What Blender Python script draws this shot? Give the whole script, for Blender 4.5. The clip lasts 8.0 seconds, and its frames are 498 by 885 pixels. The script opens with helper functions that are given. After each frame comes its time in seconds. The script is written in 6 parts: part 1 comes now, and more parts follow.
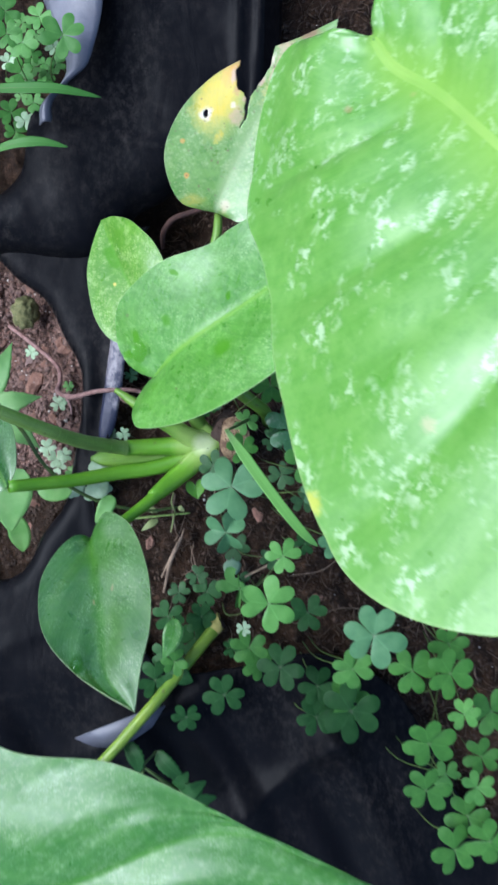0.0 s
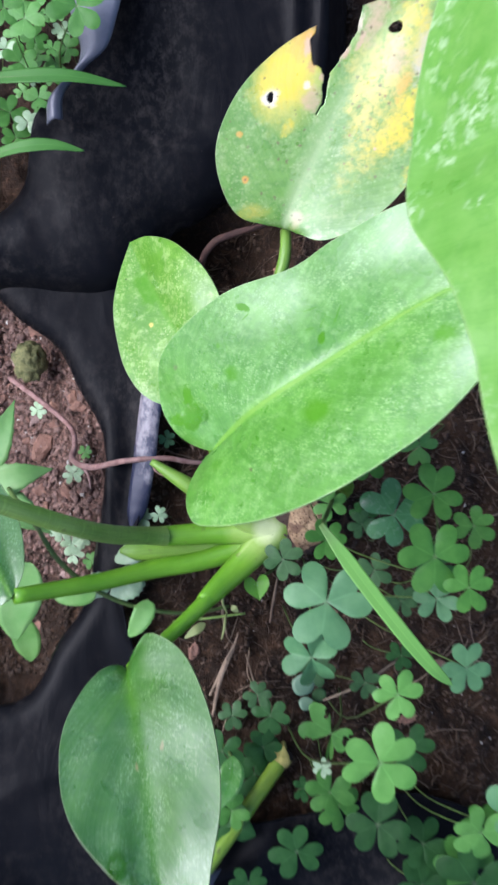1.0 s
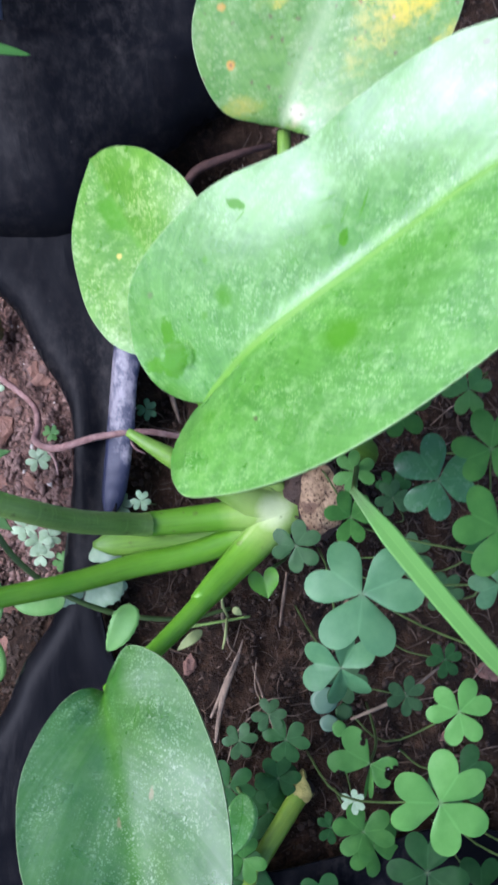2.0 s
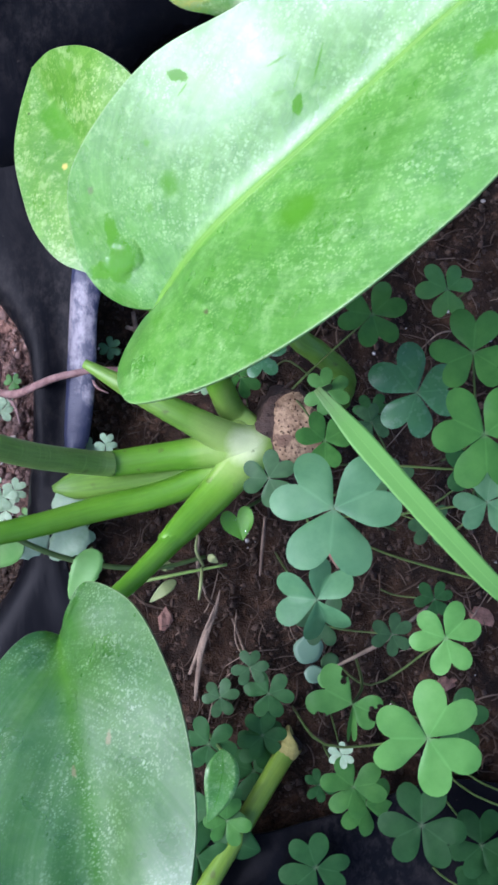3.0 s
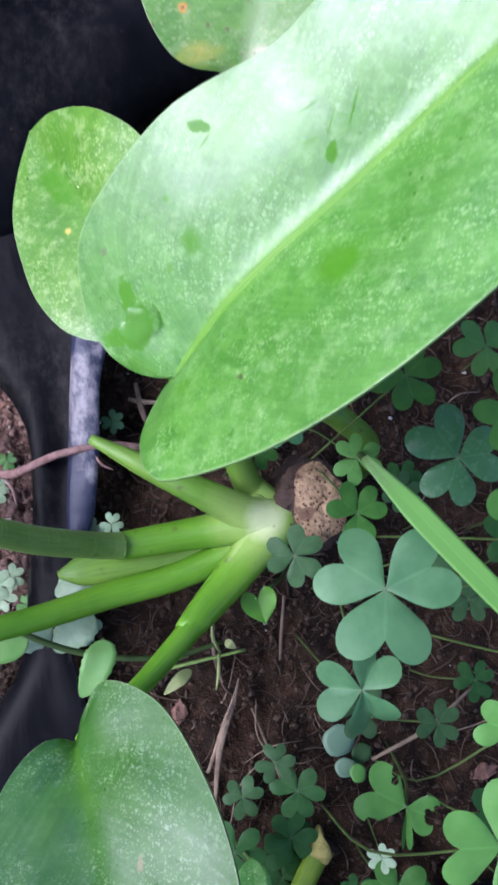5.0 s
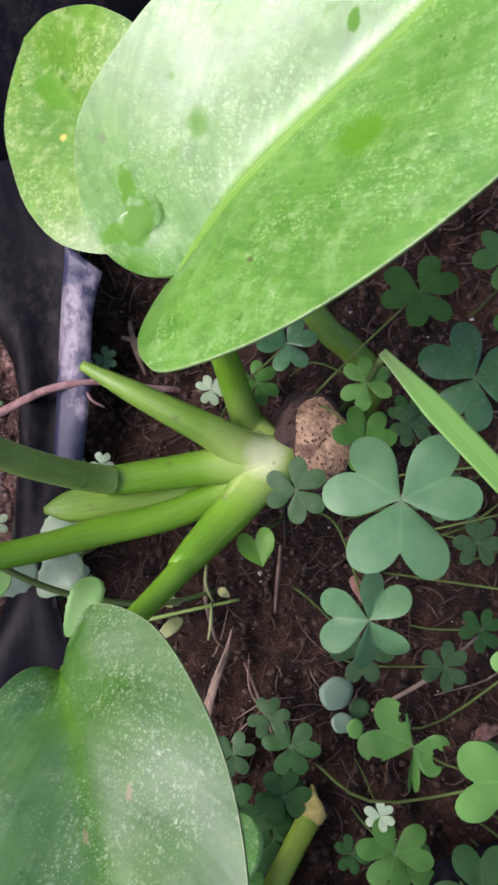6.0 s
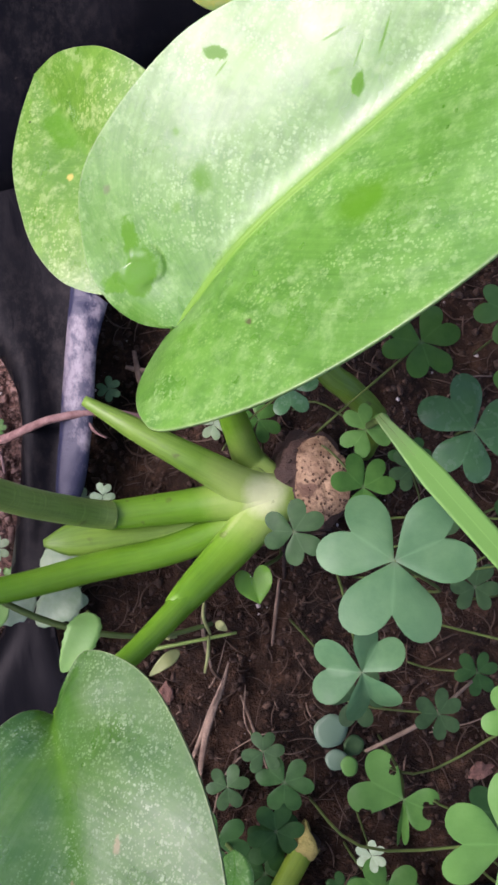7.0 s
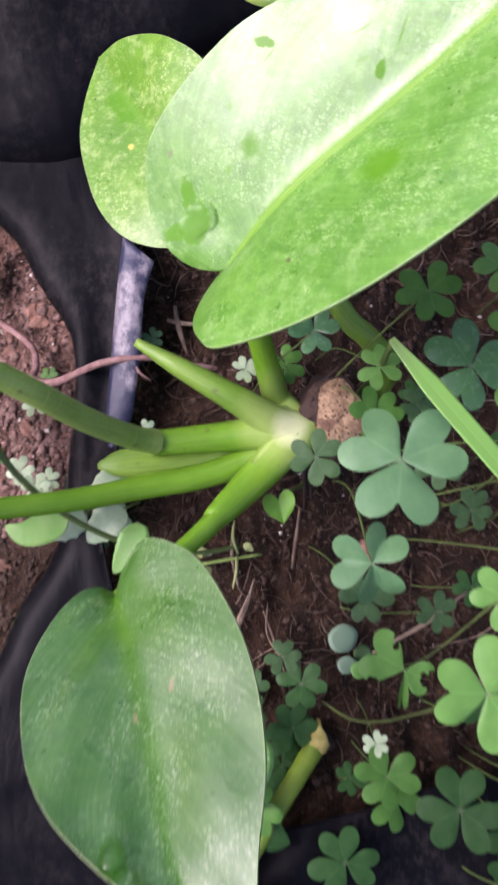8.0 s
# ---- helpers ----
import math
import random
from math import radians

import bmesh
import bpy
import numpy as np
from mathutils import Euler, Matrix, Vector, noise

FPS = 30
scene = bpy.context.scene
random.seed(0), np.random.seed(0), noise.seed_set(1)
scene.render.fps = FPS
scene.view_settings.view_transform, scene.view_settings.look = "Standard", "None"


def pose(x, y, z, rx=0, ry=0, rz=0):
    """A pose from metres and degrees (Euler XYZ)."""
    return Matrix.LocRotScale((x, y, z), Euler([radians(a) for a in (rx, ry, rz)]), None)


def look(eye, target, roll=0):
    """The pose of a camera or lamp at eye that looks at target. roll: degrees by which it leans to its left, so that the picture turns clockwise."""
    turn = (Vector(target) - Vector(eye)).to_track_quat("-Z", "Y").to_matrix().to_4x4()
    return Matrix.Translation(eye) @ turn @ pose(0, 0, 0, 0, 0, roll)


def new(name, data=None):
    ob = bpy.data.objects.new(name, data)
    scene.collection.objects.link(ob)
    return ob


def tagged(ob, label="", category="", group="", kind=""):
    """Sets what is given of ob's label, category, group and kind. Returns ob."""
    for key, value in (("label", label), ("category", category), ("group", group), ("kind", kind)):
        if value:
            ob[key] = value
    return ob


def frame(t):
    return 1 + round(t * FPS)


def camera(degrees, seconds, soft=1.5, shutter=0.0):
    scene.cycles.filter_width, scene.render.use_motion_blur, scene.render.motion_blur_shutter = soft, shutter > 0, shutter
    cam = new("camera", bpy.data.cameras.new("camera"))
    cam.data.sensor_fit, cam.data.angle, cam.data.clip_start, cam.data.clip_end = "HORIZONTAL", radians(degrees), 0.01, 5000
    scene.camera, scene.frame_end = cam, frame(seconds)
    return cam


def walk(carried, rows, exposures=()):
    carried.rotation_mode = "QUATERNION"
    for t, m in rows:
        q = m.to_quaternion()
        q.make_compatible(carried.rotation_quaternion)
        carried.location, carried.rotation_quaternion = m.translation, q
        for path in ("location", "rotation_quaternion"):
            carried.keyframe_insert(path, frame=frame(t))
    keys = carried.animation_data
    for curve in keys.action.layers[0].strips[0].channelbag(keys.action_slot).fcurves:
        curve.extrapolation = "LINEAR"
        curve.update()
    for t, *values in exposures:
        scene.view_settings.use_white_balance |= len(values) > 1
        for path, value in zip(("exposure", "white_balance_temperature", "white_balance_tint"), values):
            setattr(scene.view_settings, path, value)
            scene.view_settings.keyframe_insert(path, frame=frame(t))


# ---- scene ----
cam = camera(31.54, 8.0, soft=2.8, shutter=0.5)
# seconds; metres; degrees
ROWS = [
    (0.0, 0.0035, 0.0021, 0.4301, -0.09, 0.26, 0.25),
    (0.5, -0.0124, 0.0109, 0.3916, 0.94, -0.19, -0.04),
    (1.0, -0.0246, 0.0195, 0.3392, 2.09, -0.02, -1.06),
    (1.5, -0.0265, 0.0209, 0.3032, 2.87, -0.38, -1.96),
    (1.7, -0.0279, 0.0167, 0.2934, 2.86, -0.57, -2.48),
    (2.8, -0.0264, -0.0055, 0.2635, 1.97, -0.69, -5.15),
    (3.0, -0.0209, -0.0074, 0.2630, 2.18, -0.62, -5.22),
    (3.5, -0.0191, -0.0035, 0.2633, 3.56, 0.07, -4.85),
    (4.0, -0.0229, -0.0060, 0.2610, 4.84, 0.26, -5.14),
    (4.5, -0.0215, 0.0054, 0.2567, 6.31, -0.36, -6.43),
    (4.7, -0.0263, 0.0016, 0.2540, 6.56, -0.95, -7.30),
    (5.8, -0.0336, -0.0160, 0.2345, 7.05, -3.26, -7.06),
    (6.0, -0.0347, -0.0188, 0.2349, 6.86, -2.93, -6.26),
    (6.5, -0.0335, -0.0130, 0.2361, 6.89, -2.55, -5.16),
    (7.0, -0.0320, -0.0105, 0.2365, 6.82, -2.51, -4.88),
    (7.5, -0.0363, -0.0125, 0.2405, 6.52, -2.15, -3.86),
    (8.0, -0.0390, -0.0266, 0.2653, 6.04, -1.93, -3.60),
]
# seconds, stops, kelvin, tint
EXPOSURES = [(0.0, 0.97, 5300, 9), (0.6, 1.15, 5700, 13), (1.5, 1.13, 5300, 18), (3.0, 1.16, 5200, 22), (4.7, 1.01, 5200, 22), (5.8, 1.01, 6030, 31), (7.5, 1.03, 6150, 37), (8.0, 1.25, 6200, 38)]
walk(cam, [(t, pose(x, y, z, rx, ry, rz)) for t, x, y, z, rx, ry, rz in ROWS],
     exposures=EXPOSURES)

# ---- light ----
world = bpy.data.worlds.new("sky")
scene.world = world
world.use_nodes = True
wn = world.node_tree.nodes
sky = wn.new("ShaderNodeTexSky")
sky.sky_type, sky.sun_disc = "NISHITA", False
sky.sun_elevation, sky.sun_rotation = radians(48), radians(-82)
sky.air_density, sky.dust_density, sky.ozone_density = 1.0, 5.0, 1.0
world.node_tree.links.new(sky.outputs[0], wn["Background"].inputs[0])
wn["Background"].inputs[1].default_value = 0.11
sun = new("sun", bpy.data.lights.new("sun", "SUN"))
sun.data.energy, sun.data.angle, sun.data.color = 1.3, radians(42), (0.98, 0.99, 1.0)
sun.matrix_world = look((-0.663, 0.093, 0.743), (0, 0, 0))


# ---- materials ----
def material(name):
    m = bpy.data.materials.new(name)
    m.use_nodes = True
    return m, m.node_tree, m.node_tree.nodes["Principled BSDF"]


def node(tree, kind, **values):
    n = tree.nodes.new(kind)
    for key, v in values.items():
        n.inputs[key.replace("_", " ")].default_value = v
    return n


def noise_tex(tree, vector, scale, detail=4.0, rough=0.55, distort=0.0):
    n = node(tree, "ShaderNodeTexNoise", Scale=scale, Detail=detail, Roughness=rough, Distortion=distort)
    if vector is not None:
        tree.links.new(vector, n.inputs["Vector"])
    return n.outputs["Fac"]


def ramp(tree, fac, *stops):
    n = tree.nodes.new("ShaderNodeValToRGB")
    while len(n.color_ramp.elements) < len(stops):
        n.color_ramp.elements.new(0.5)
    for e, (p, c) in zip(n.color_ramp.elements, stops):
        e.position, e.color = p, (*c, 1) if len(c) == 3 else (c[0], c[0], c[0], 1)
    tree.links.new(fac, n.inputs[0])
    return n.outputs[0]


def mix(tree, fac, a, b, blend="MIX"):
    n = tree.nodes.new("ShaderNodeMix")
    n.data_type, n.blend_type = "RGBA", blend
    for value, socket in ((fac, n.inputs[0]), (a, n.inputs[6]), (b, n.inputs[7])):
        if isinstance(value, tuple):
            socket.default_value = (*value, 1)
        elif isinstance(value, float):
            socket.default_value = value
        else:
            tree.links.new(value, socket)
    return n.outputs[2]


def maths(tree, op, a, b=0.0, clamp=False):
    n = tree.nodes.new("ShaderNodeMath")
    n.operation, n.use_clamp = op, clamp
    for value, socket in ((a, n.inputs[0]), (b, n.inputs[1])):
        if isinstance(value, float):
            socket.default_value = value
        else:
            tree.links.new(value, socket)
    return n.outputs[0]


def bump(tree, bsdf, height, strength, distance):
    n = node(tree, "ShaderNodeBump", Strength=strength, Distance=distance)
    tree.links.new(height, n.inputs["Height"])
    tree.links.new(n.outputs[0], bsdf.inputs["Normal"])


def coords(tree, scale=(1, 1, 1)):
    t = tree.nodes.new("ShaderNodeTexCoord")
    n = tree.nodes.new("ShaderNodeMapping")
    n.inputs["Scale"].default_value = scale
    tree.links.new(t.outputs["Object"], n.inputs["Vector"])
    return n.outputs[0]


def blade_uv(tree):
    """u: along the blade; v: across it, -1 at one margin, 0 on the midrib, 1 at the other."""
    t = tree.nodes.new("ShaderNodeUVMap")
    t.uv_map = "blade"
    s = tree.nodes.new("ShaderNodeSeparateXYZ")
    tree.links.new(t.outputs[0], s.inputs[0])
    return t.outputs[0], s.outputs[0], s.outputs[1]


def let_through(m, tree, bsdf, colour, amount):
    """Some of the light passes through a leaf."""
    t = tree.nodes.new("ShaderNodeBsdfTranslucent")
    if isinstance(colour, tuple):
        t.inputs[0].default_value = (*colour, 1)
    else:
        tree.links.new(colour, t.inputs[0])
    x = tree.nodes.new("ShaderNodeMixShader")
    x.inputs[0].default_value = amount
    tree.links.new(bsdf.outputs[0], x.inputs[1])
    tree.links.new(t.outputs[0], x.inputs[2])
    tree.links.new(x.outputs[0], tree.nodes["Material Output"].inputs[0])


def stain_mask(tree, at, x, y, r, amount=0.9, ragged=0.35, long=1.0, turn=0.0, speckled=0.0, crisp=0.6):
    """How much one stain of its own shape, r metres in radius, covers a surface round x, y."""
    m = tree.nodes.new("ShaderNodeMapping")
    m.vector_type = "TEXTURE"
    m.inputs["Location"].default_value, m.inputs["Rotation"].default_value, m.inputs["Scale"].default_value = (x, y, 0), (0, 0, radians(turn)), (r * long, r, 1000)
    tree.links.new(at, m.inputs["Vector"])
    d = tree.nodes.new("ShaderNodeVectorMath")
    d.operation = "LENGTH"
    tree.links.new(m.outputs[0], d.inputs[0])
    rough = maths(tree, "ADD", d.outputs["Value"], maths(tree, "MULTIPLY", maths(tree, "SUBTRACT", noise_tex(tree, at, 0.9 / r, 6, 0.72), 0.5), ragged * 5))
    mask = ramp(tree, rough, (1.05 - crisp, (amount,)), (1.05, (0.0,)))
    if speckled:
        mask = maths(tree, "MULTIPLY", mask, ramp(tree, noise_tex(tree, at, 380, 5, 0.75), (0.40, (1.0 - speckled,)), (0.58, (1.0,))))
    return mask


def patch(tree, base, at, x, y, r, colour, amount=0.9, ragged=0.35, long=1.0, turn=0.0, speckled=0.0, crisp=0.6):
    return mix(tree, stain_mask(tree, at, x, y, r, amount, ragged, long, turn, speckled, crisp), base, colour)


def dots(tree, at, scale, share, size=0.30):
    """Small separate dots of uneven shape; share is how many of the cells stay empty."""
    bent = node(tree, "ShaderNodeVectorMath")
    wobble = node(tree, "ShaderNodeTexNoise", Scale=scale * 1.3, Detail=2.0)
    tree.links.new(at, wobble.inputs["Vector"])
    bent.operation = "MULTIPLY_ADD"
    tree.links.new(wobble.outputs["Color"], bent.inputs[0])
    bent.inputs[1].default_value = (0.9 / scale, 0.9 / scale, 0.9 / scale)
    tree.links.new(at, bent.inputs[2])
    cell = node(tree, "ShaderNodeTexVoronoi", Scale=scale)
    tree.links.new(bent.outputs[0], cell.inputs["Vector"])
    part_of = tree.nodes.new("ShaderNodeSeparateColor")
    tree.links.new(cell.outputs["Color"], part_of.inputs[0])
    round_dot = ramp(tree, maths(tree, "SUBTRACT", cell.outputs["Distance"], maths(tree, "MULTIPLY", part_of.outputs[1], 0.16)), (size - 0.12, (1.0,)), (size + 0.04, (0.0,)))
    return maths(tree, "MULTIPLY", round_dot, ramp(tree, part_of.outputs[0], (share, (0.0,)), (share + 0.02, (1.0,))))


def blotch_at(tree, at):
    """Coordinates for blotches a few millimetres wide."""
    m = node(tree, "ShaderNodeMapping")
    m.inputs["Scale"].default_value = (300, 300, 300)
    tree.links.new(at, m.inputs["Vector"])
    return m.outputs[0]


def blade_material(name, dark, light, rib, flecks=0.5, fleck_colour=(0.45, 0.62, 0.32), rough=0.36, veins=70.0, fleck_size=1.0, stains=(), wet=(), clumped=False, rib_width=0.08, streak=0.7, gloss=0.75, rim=0.987, rib_end=1.6, slope=0.30, specks=None, blotch=0.6, wetted=(0.074, 0.245, 0.006)):
    """A thick, waxy leaf: mottled green, paler rib, fine veins and pale flecks; where it is wet it is darker and reflects less."""
    m, tree, bsdf = material(name)
    uv, u, v = blade_uv(tree)
    at = coords(tree)
    base = mix(tree, ramp(tree, noise_tex(tree, at, 60, 3), (0.32, (0.0,)), (0.68, (1.0,))), dark, light)
    fine = noise_tex(tree, at, 700, 2)
    base = mix(tree, ramp(tree, fine, (0.4, (0.0,)), (0.75, (0.25,))), base, light)
    near = maths(tree, "ABSOLUTE", v)
    # thin pale streaks that follow the side veins
    slant = node(tree, "ShaderNodeCombineXYZ")
    tree.links.new(maths(tree, "SUBTRACT", u, maths(tree, "MULTIPLY", near, slope)), slant.inputs[0])
    tree.links.new(v, slant.inputs[1])
    bands = node(tree, "ShaderNodeMapping")
    bands.inputs["Scale"].default_value = (60, 1.3, 1)
    tree.links.new(slant.outputs[0], bands.inputs["Vector"])
    band = noise_tex(tree, bands.outputs[0], 1.0, 4, 0.65)
    base = mix(tree, ramp(tree, band, (0.38, (0.0,)), (0.66, (streak,))), base, light)
    mottle = noise_tex(tree, at, 260, 5, 0.68)
    base = mix(tree, ramp(tree, mottle, (0.38, (0.75,)), (0.56, (0.0,))), base, dark)
    fibres = node(tree, "ShaderNodeMapping")
    fibres.inputs["Scale"].default_value = (260, 1.6, 1)
    tree.links.new(slant.outputs[0], fibres.inputs["Vector"])
    fibre = noise_tex(tree, fibres.outputs[0], 1.0, 2, 0.6)
    base = mix(tree, ramp(tree, fibre, (0.40, (0.0,)), (0.65, (0.45 * streak,))), base, light)
    # pale flecks
    if clumped:
        drawn = node(tree, "ShaderNodeMapping")
        drawn.inputs["Scale"].default_value = (26, 6, 1)
        tree.links.new(uv, drawn.inputs["Vector"])
        spots = ramp(tree, noise_tex(tree, at, 420, 4, 0.65), (0.48, (0.0,)), (0.58, (1.0,)))
        where = ramp(tree, noise_tex(tree, drawn.outputs[0], 1.0, 3, 0.6, 0.5), (0.50, (0.0,)), (0.64, (1.0,)))
    else:
        spots = maths(tree, "MAXIMUM", dots(tree, at, 1050 / fleck_size, 0.25), dots(tree, at, 560 / fleck_size, 0.50))
        where = maths(tree, "MULTIPLY", ramp(tree, noise_tex(tree, at, 95, 4, 0.65), (0.40, (0.0,)), (0.62, (1.0,))), ramp(tree, band, (0.36, (0.35,)), (0.58, (1.0,))))
    if not clumped:
        base = mix(tree, ramp(tree, noise_tex(tree, blotch_at(tree, at), 1.0, 5, 0.72), (0.50, (0.0,)), (0.68, (blotch * flecks,))), base, fleck_colour)
    base = mix(tree, maths(tree, "MULTIPLY", maths(tree, "MULTIPLY", spots, where), flecks * (1.0 if clumped else 0.75)), base, fleck_colour)
    for stain in stains:
        base = patch(tree, base, at, *stain)
    if specks:
        base = mix(tree, maths(tree, "MULTIPLY", dots(tree, at, specks[0], specks[1]), 0.8), base, specks[2])
    bare = None
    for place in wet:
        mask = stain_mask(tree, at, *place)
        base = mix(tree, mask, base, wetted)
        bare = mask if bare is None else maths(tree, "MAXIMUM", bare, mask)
    spine = ramp(tree, near, (0.0, (0.75,)), (rib_width * 0.35, (0.5,)), (rib_width, (0.0,)))
    base = mix(tree, maths(tree, "MULTIPLY", spine, maths(tree, "SUBTRACT", 1.0, maths(tree, "DIVIDE", u, rib_end), True)), base, rib)
    base = mix(tree, ramp(tree, near, (rim, (0.0,)), (0.998, (0.22,))), base, (0.55, 0.62, 0.34))
    tree.links.new(base, bsdf.inputs["Base Color"])
    lines = node(tree, "ShaderNodeTexWave", Scale=veins / 6.3, Distortion=0.6, Detail=1.0)
    tree.links.new(slant.outputs[0], lines.inputs["Vector"])
    tree.links.new(ramp(tree, noise_tex(tree, at, 120, 3), (0.3, (rough - 0.07,)), (0.7, (rough + 0.10,))), bsdf.inputs["Roughness"])
    bump(tree, bsdf, maths(tree, "ADD", maths(tree, "MULTIPLY", lines.outputs["Fac"], 0.09), maths(tree, "ADD", maths(tree, "MULTIPLY", fine, 0.4), maths(tree, "MULTIPLY", fibre, 0.25))), 0.10, 0.0004)
    bsdf.inputs["Coat Roughness"].default_value = 0.20
    waxy = ramp(tree, near, (0.02, (0.1,)), (rib_width * 0.9, (1.0,)))
    waxy = maths(tree, "MULTIPLY", waxy, ramp(tree, band, (0.36, (0.70,)), (0.58, (1.0,))))
    if bare is not None:
        waxy = maths(tree, "MULTIPLY", waxy, maths(tree, "SUBTRACT", 1.0, bare))
    tree.links.new(maths(tree, "ADD", maths(tree, "MULTIPLY", waxy, gloss - 0.2), 0.2), bsdf.inputs["Specular IOR Level"])
    tree.links.new(maths(tree, "MULTIPLY", waxy, 0.2 * gloss), bsdf.inputs["Coat Weight"])
    let_through(m, tree, bsdf, light, 0.15)
    return m


SPOT = (0.085, 0.070, 0.030)
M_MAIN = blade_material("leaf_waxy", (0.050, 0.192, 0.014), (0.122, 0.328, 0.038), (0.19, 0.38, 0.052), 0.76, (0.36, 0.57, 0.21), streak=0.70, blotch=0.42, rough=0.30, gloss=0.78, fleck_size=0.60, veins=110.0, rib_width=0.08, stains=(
    (-0.0443, 0.0494, 0.0008, SPOT, 0.6), (-0.0240, 0.0208, 0.0006, SPOT, 0.9), (-0.0392, 0.0350, 0.0006, SPOT, 0.9), (0.0172, 0.0791, 0.0009, SPOT, 0.8)), wet=(
    (-0.0075, 0.0353, 0.0040, 0.85, 0.30, 1.2, 40), (-0.0288, 0.0466, 0.0020, 0.85, 0.35, 1.4, 100, 0.3), (-0.0322, 0.0539, 0.0008, 0.7), (-0.0330, 0.0435, 0.0010, 0.6, 0.3),
    (-0.0254, 0.0628, 0.0010, 0.95, 0.45, 1.9, 150, 0.0, 0.25), (-0.0247, 0.0604, 0.00018, 0.9, 0.4, 8.0, 40, 0.0, 0.3),
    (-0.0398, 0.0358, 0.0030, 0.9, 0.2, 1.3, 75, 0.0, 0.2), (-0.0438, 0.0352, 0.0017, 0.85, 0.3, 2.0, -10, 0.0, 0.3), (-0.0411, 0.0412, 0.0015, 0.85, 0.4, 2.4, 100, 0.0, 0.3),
    (-0.0056, 0.0536, 0.0010, 1.0, 0.35, 1.7, 80, 0.0, 0.25), (-0.0054, 0.0575, 0.00016, 0.9, 0.4, 13.0, 66, 0.0, 0.3), (-0.0085, 0.0607, 0.0002, 0.8, 0.5, 11.0, 14, 0.0, 0.3), (-0.0020, 0.0586, 0.00020, 0.9, 0.5, 13.0, 70, 0.0, 0.3),
    (-0.0084, 0.0560, 0.0005, 0.6, 0.5, 3.0, 10, 0.3), (0.0210, 0.0511, 0.0022, 0.8, 0.5, 1.8, 20), (-0.0330, 0.0222, 0.0014, 0.5, 0.4, 1.8, 40)))
M_LOW = blade_material("leaf_dark", (0.021, 0.104, 0.005), (0.043, 0.152, 0.010), (0.10, 0.24, 0.02), 0.68, (0.34, 0.50, 0.26), rough=0.31, fleck_size=0.50, rib_width=0.18, streak=0.4, rib_end=0.60, gloss=0.92, blotch=0.12, wetted=(0.022, 0.105, 0.005),
                       stains=((-0.0495, -0.0535, 0.0007, (0.34, 0.22, 0.12), 0.45, 0.5, 2.2, 80), (-0.0564, -0.0591, 0.0006, (0.36, 0.24, 0.14), 0.45, 0.5, 2.0, 100)), wet=((-0.0598, -0.0788, 0.0028, 0.8, 0.15, 1.2, 120, 0.0, 0.3),))
M_BIG = blade_material("leaf_bright", (0.100, 0.285, 0.034), (0.170, 0.372, 0.068), (0.26, 0.45, 0.060), 0.62, (0.58, 0.72, 0.48), 0.34, 30.0, stains=(
    (0.0162, -0.0115, 0.0030, (0.50, 0.52, 0.06), 0.8, 0.4), (0.0252, 0.0787, 0.0011, (0.30, 0.26, 0.10), 0.7, 0.4), (0.0336, 0.0905, 0.0009, (0.30, 0.28, 0.10), 0.7, 0.4), (0.0384, 0.0784, 0.0008, (0.28, 0.26, 0.10), 0.7, 0.4), (0.0373, 0.0053, 0.0018, (0.34, 0.34, 0.14), 0.7, 0.5)), clumped=True, rib_width=0.22, streak=0.6, rim=0.992, slope=-0.14)
M_BEHIND = blade_material("leaf_mottled", (0.060, 0.200, 0.010), (0.130, 0.305, 0.026), (0.12, 0.30, 0.04), 0.85, (0.44, 0.58, 0.22), 0.32, gloss=0.45, fleck_size=0.72,
                          stains=((-0.0547, 0.0675, 0.0009, (0.62, 0.50, 0.10), 0.9), (-0.0663, 0.0625, 0.0006, (0.02, 0.015, 0.01), 0.95, 0.3), (-0.0635, 0.0840, 0.0004, (0.02, 0.015, 0.01), 0.95, 0.3)), wet=((-0.0565, 0.0790, 0.0038, 0.9, 0.25, 2.3, 114, 0.15, 0.5),))
YELLOW, TAN, BROWN, PALE = (0.68, 0.53, 0.02), (0.52, 0.36, 0.22), (0.24, 0.10, 0.04), (0.78, 0.74, 0.58)
LEMON, ORANGE = (0.55, 0.47, 0.06), (0.66, 0.31, 0.03)
M_GLOSS = blade_material("leaf_glossy", (0.040, 0.165, 0.014), (0.075, 0.230, 0.026), (0.07, 0.22, 0.03), 0.40, rough=0.34, streak=0.3, gloss=0.78, fleck_size=0.6)
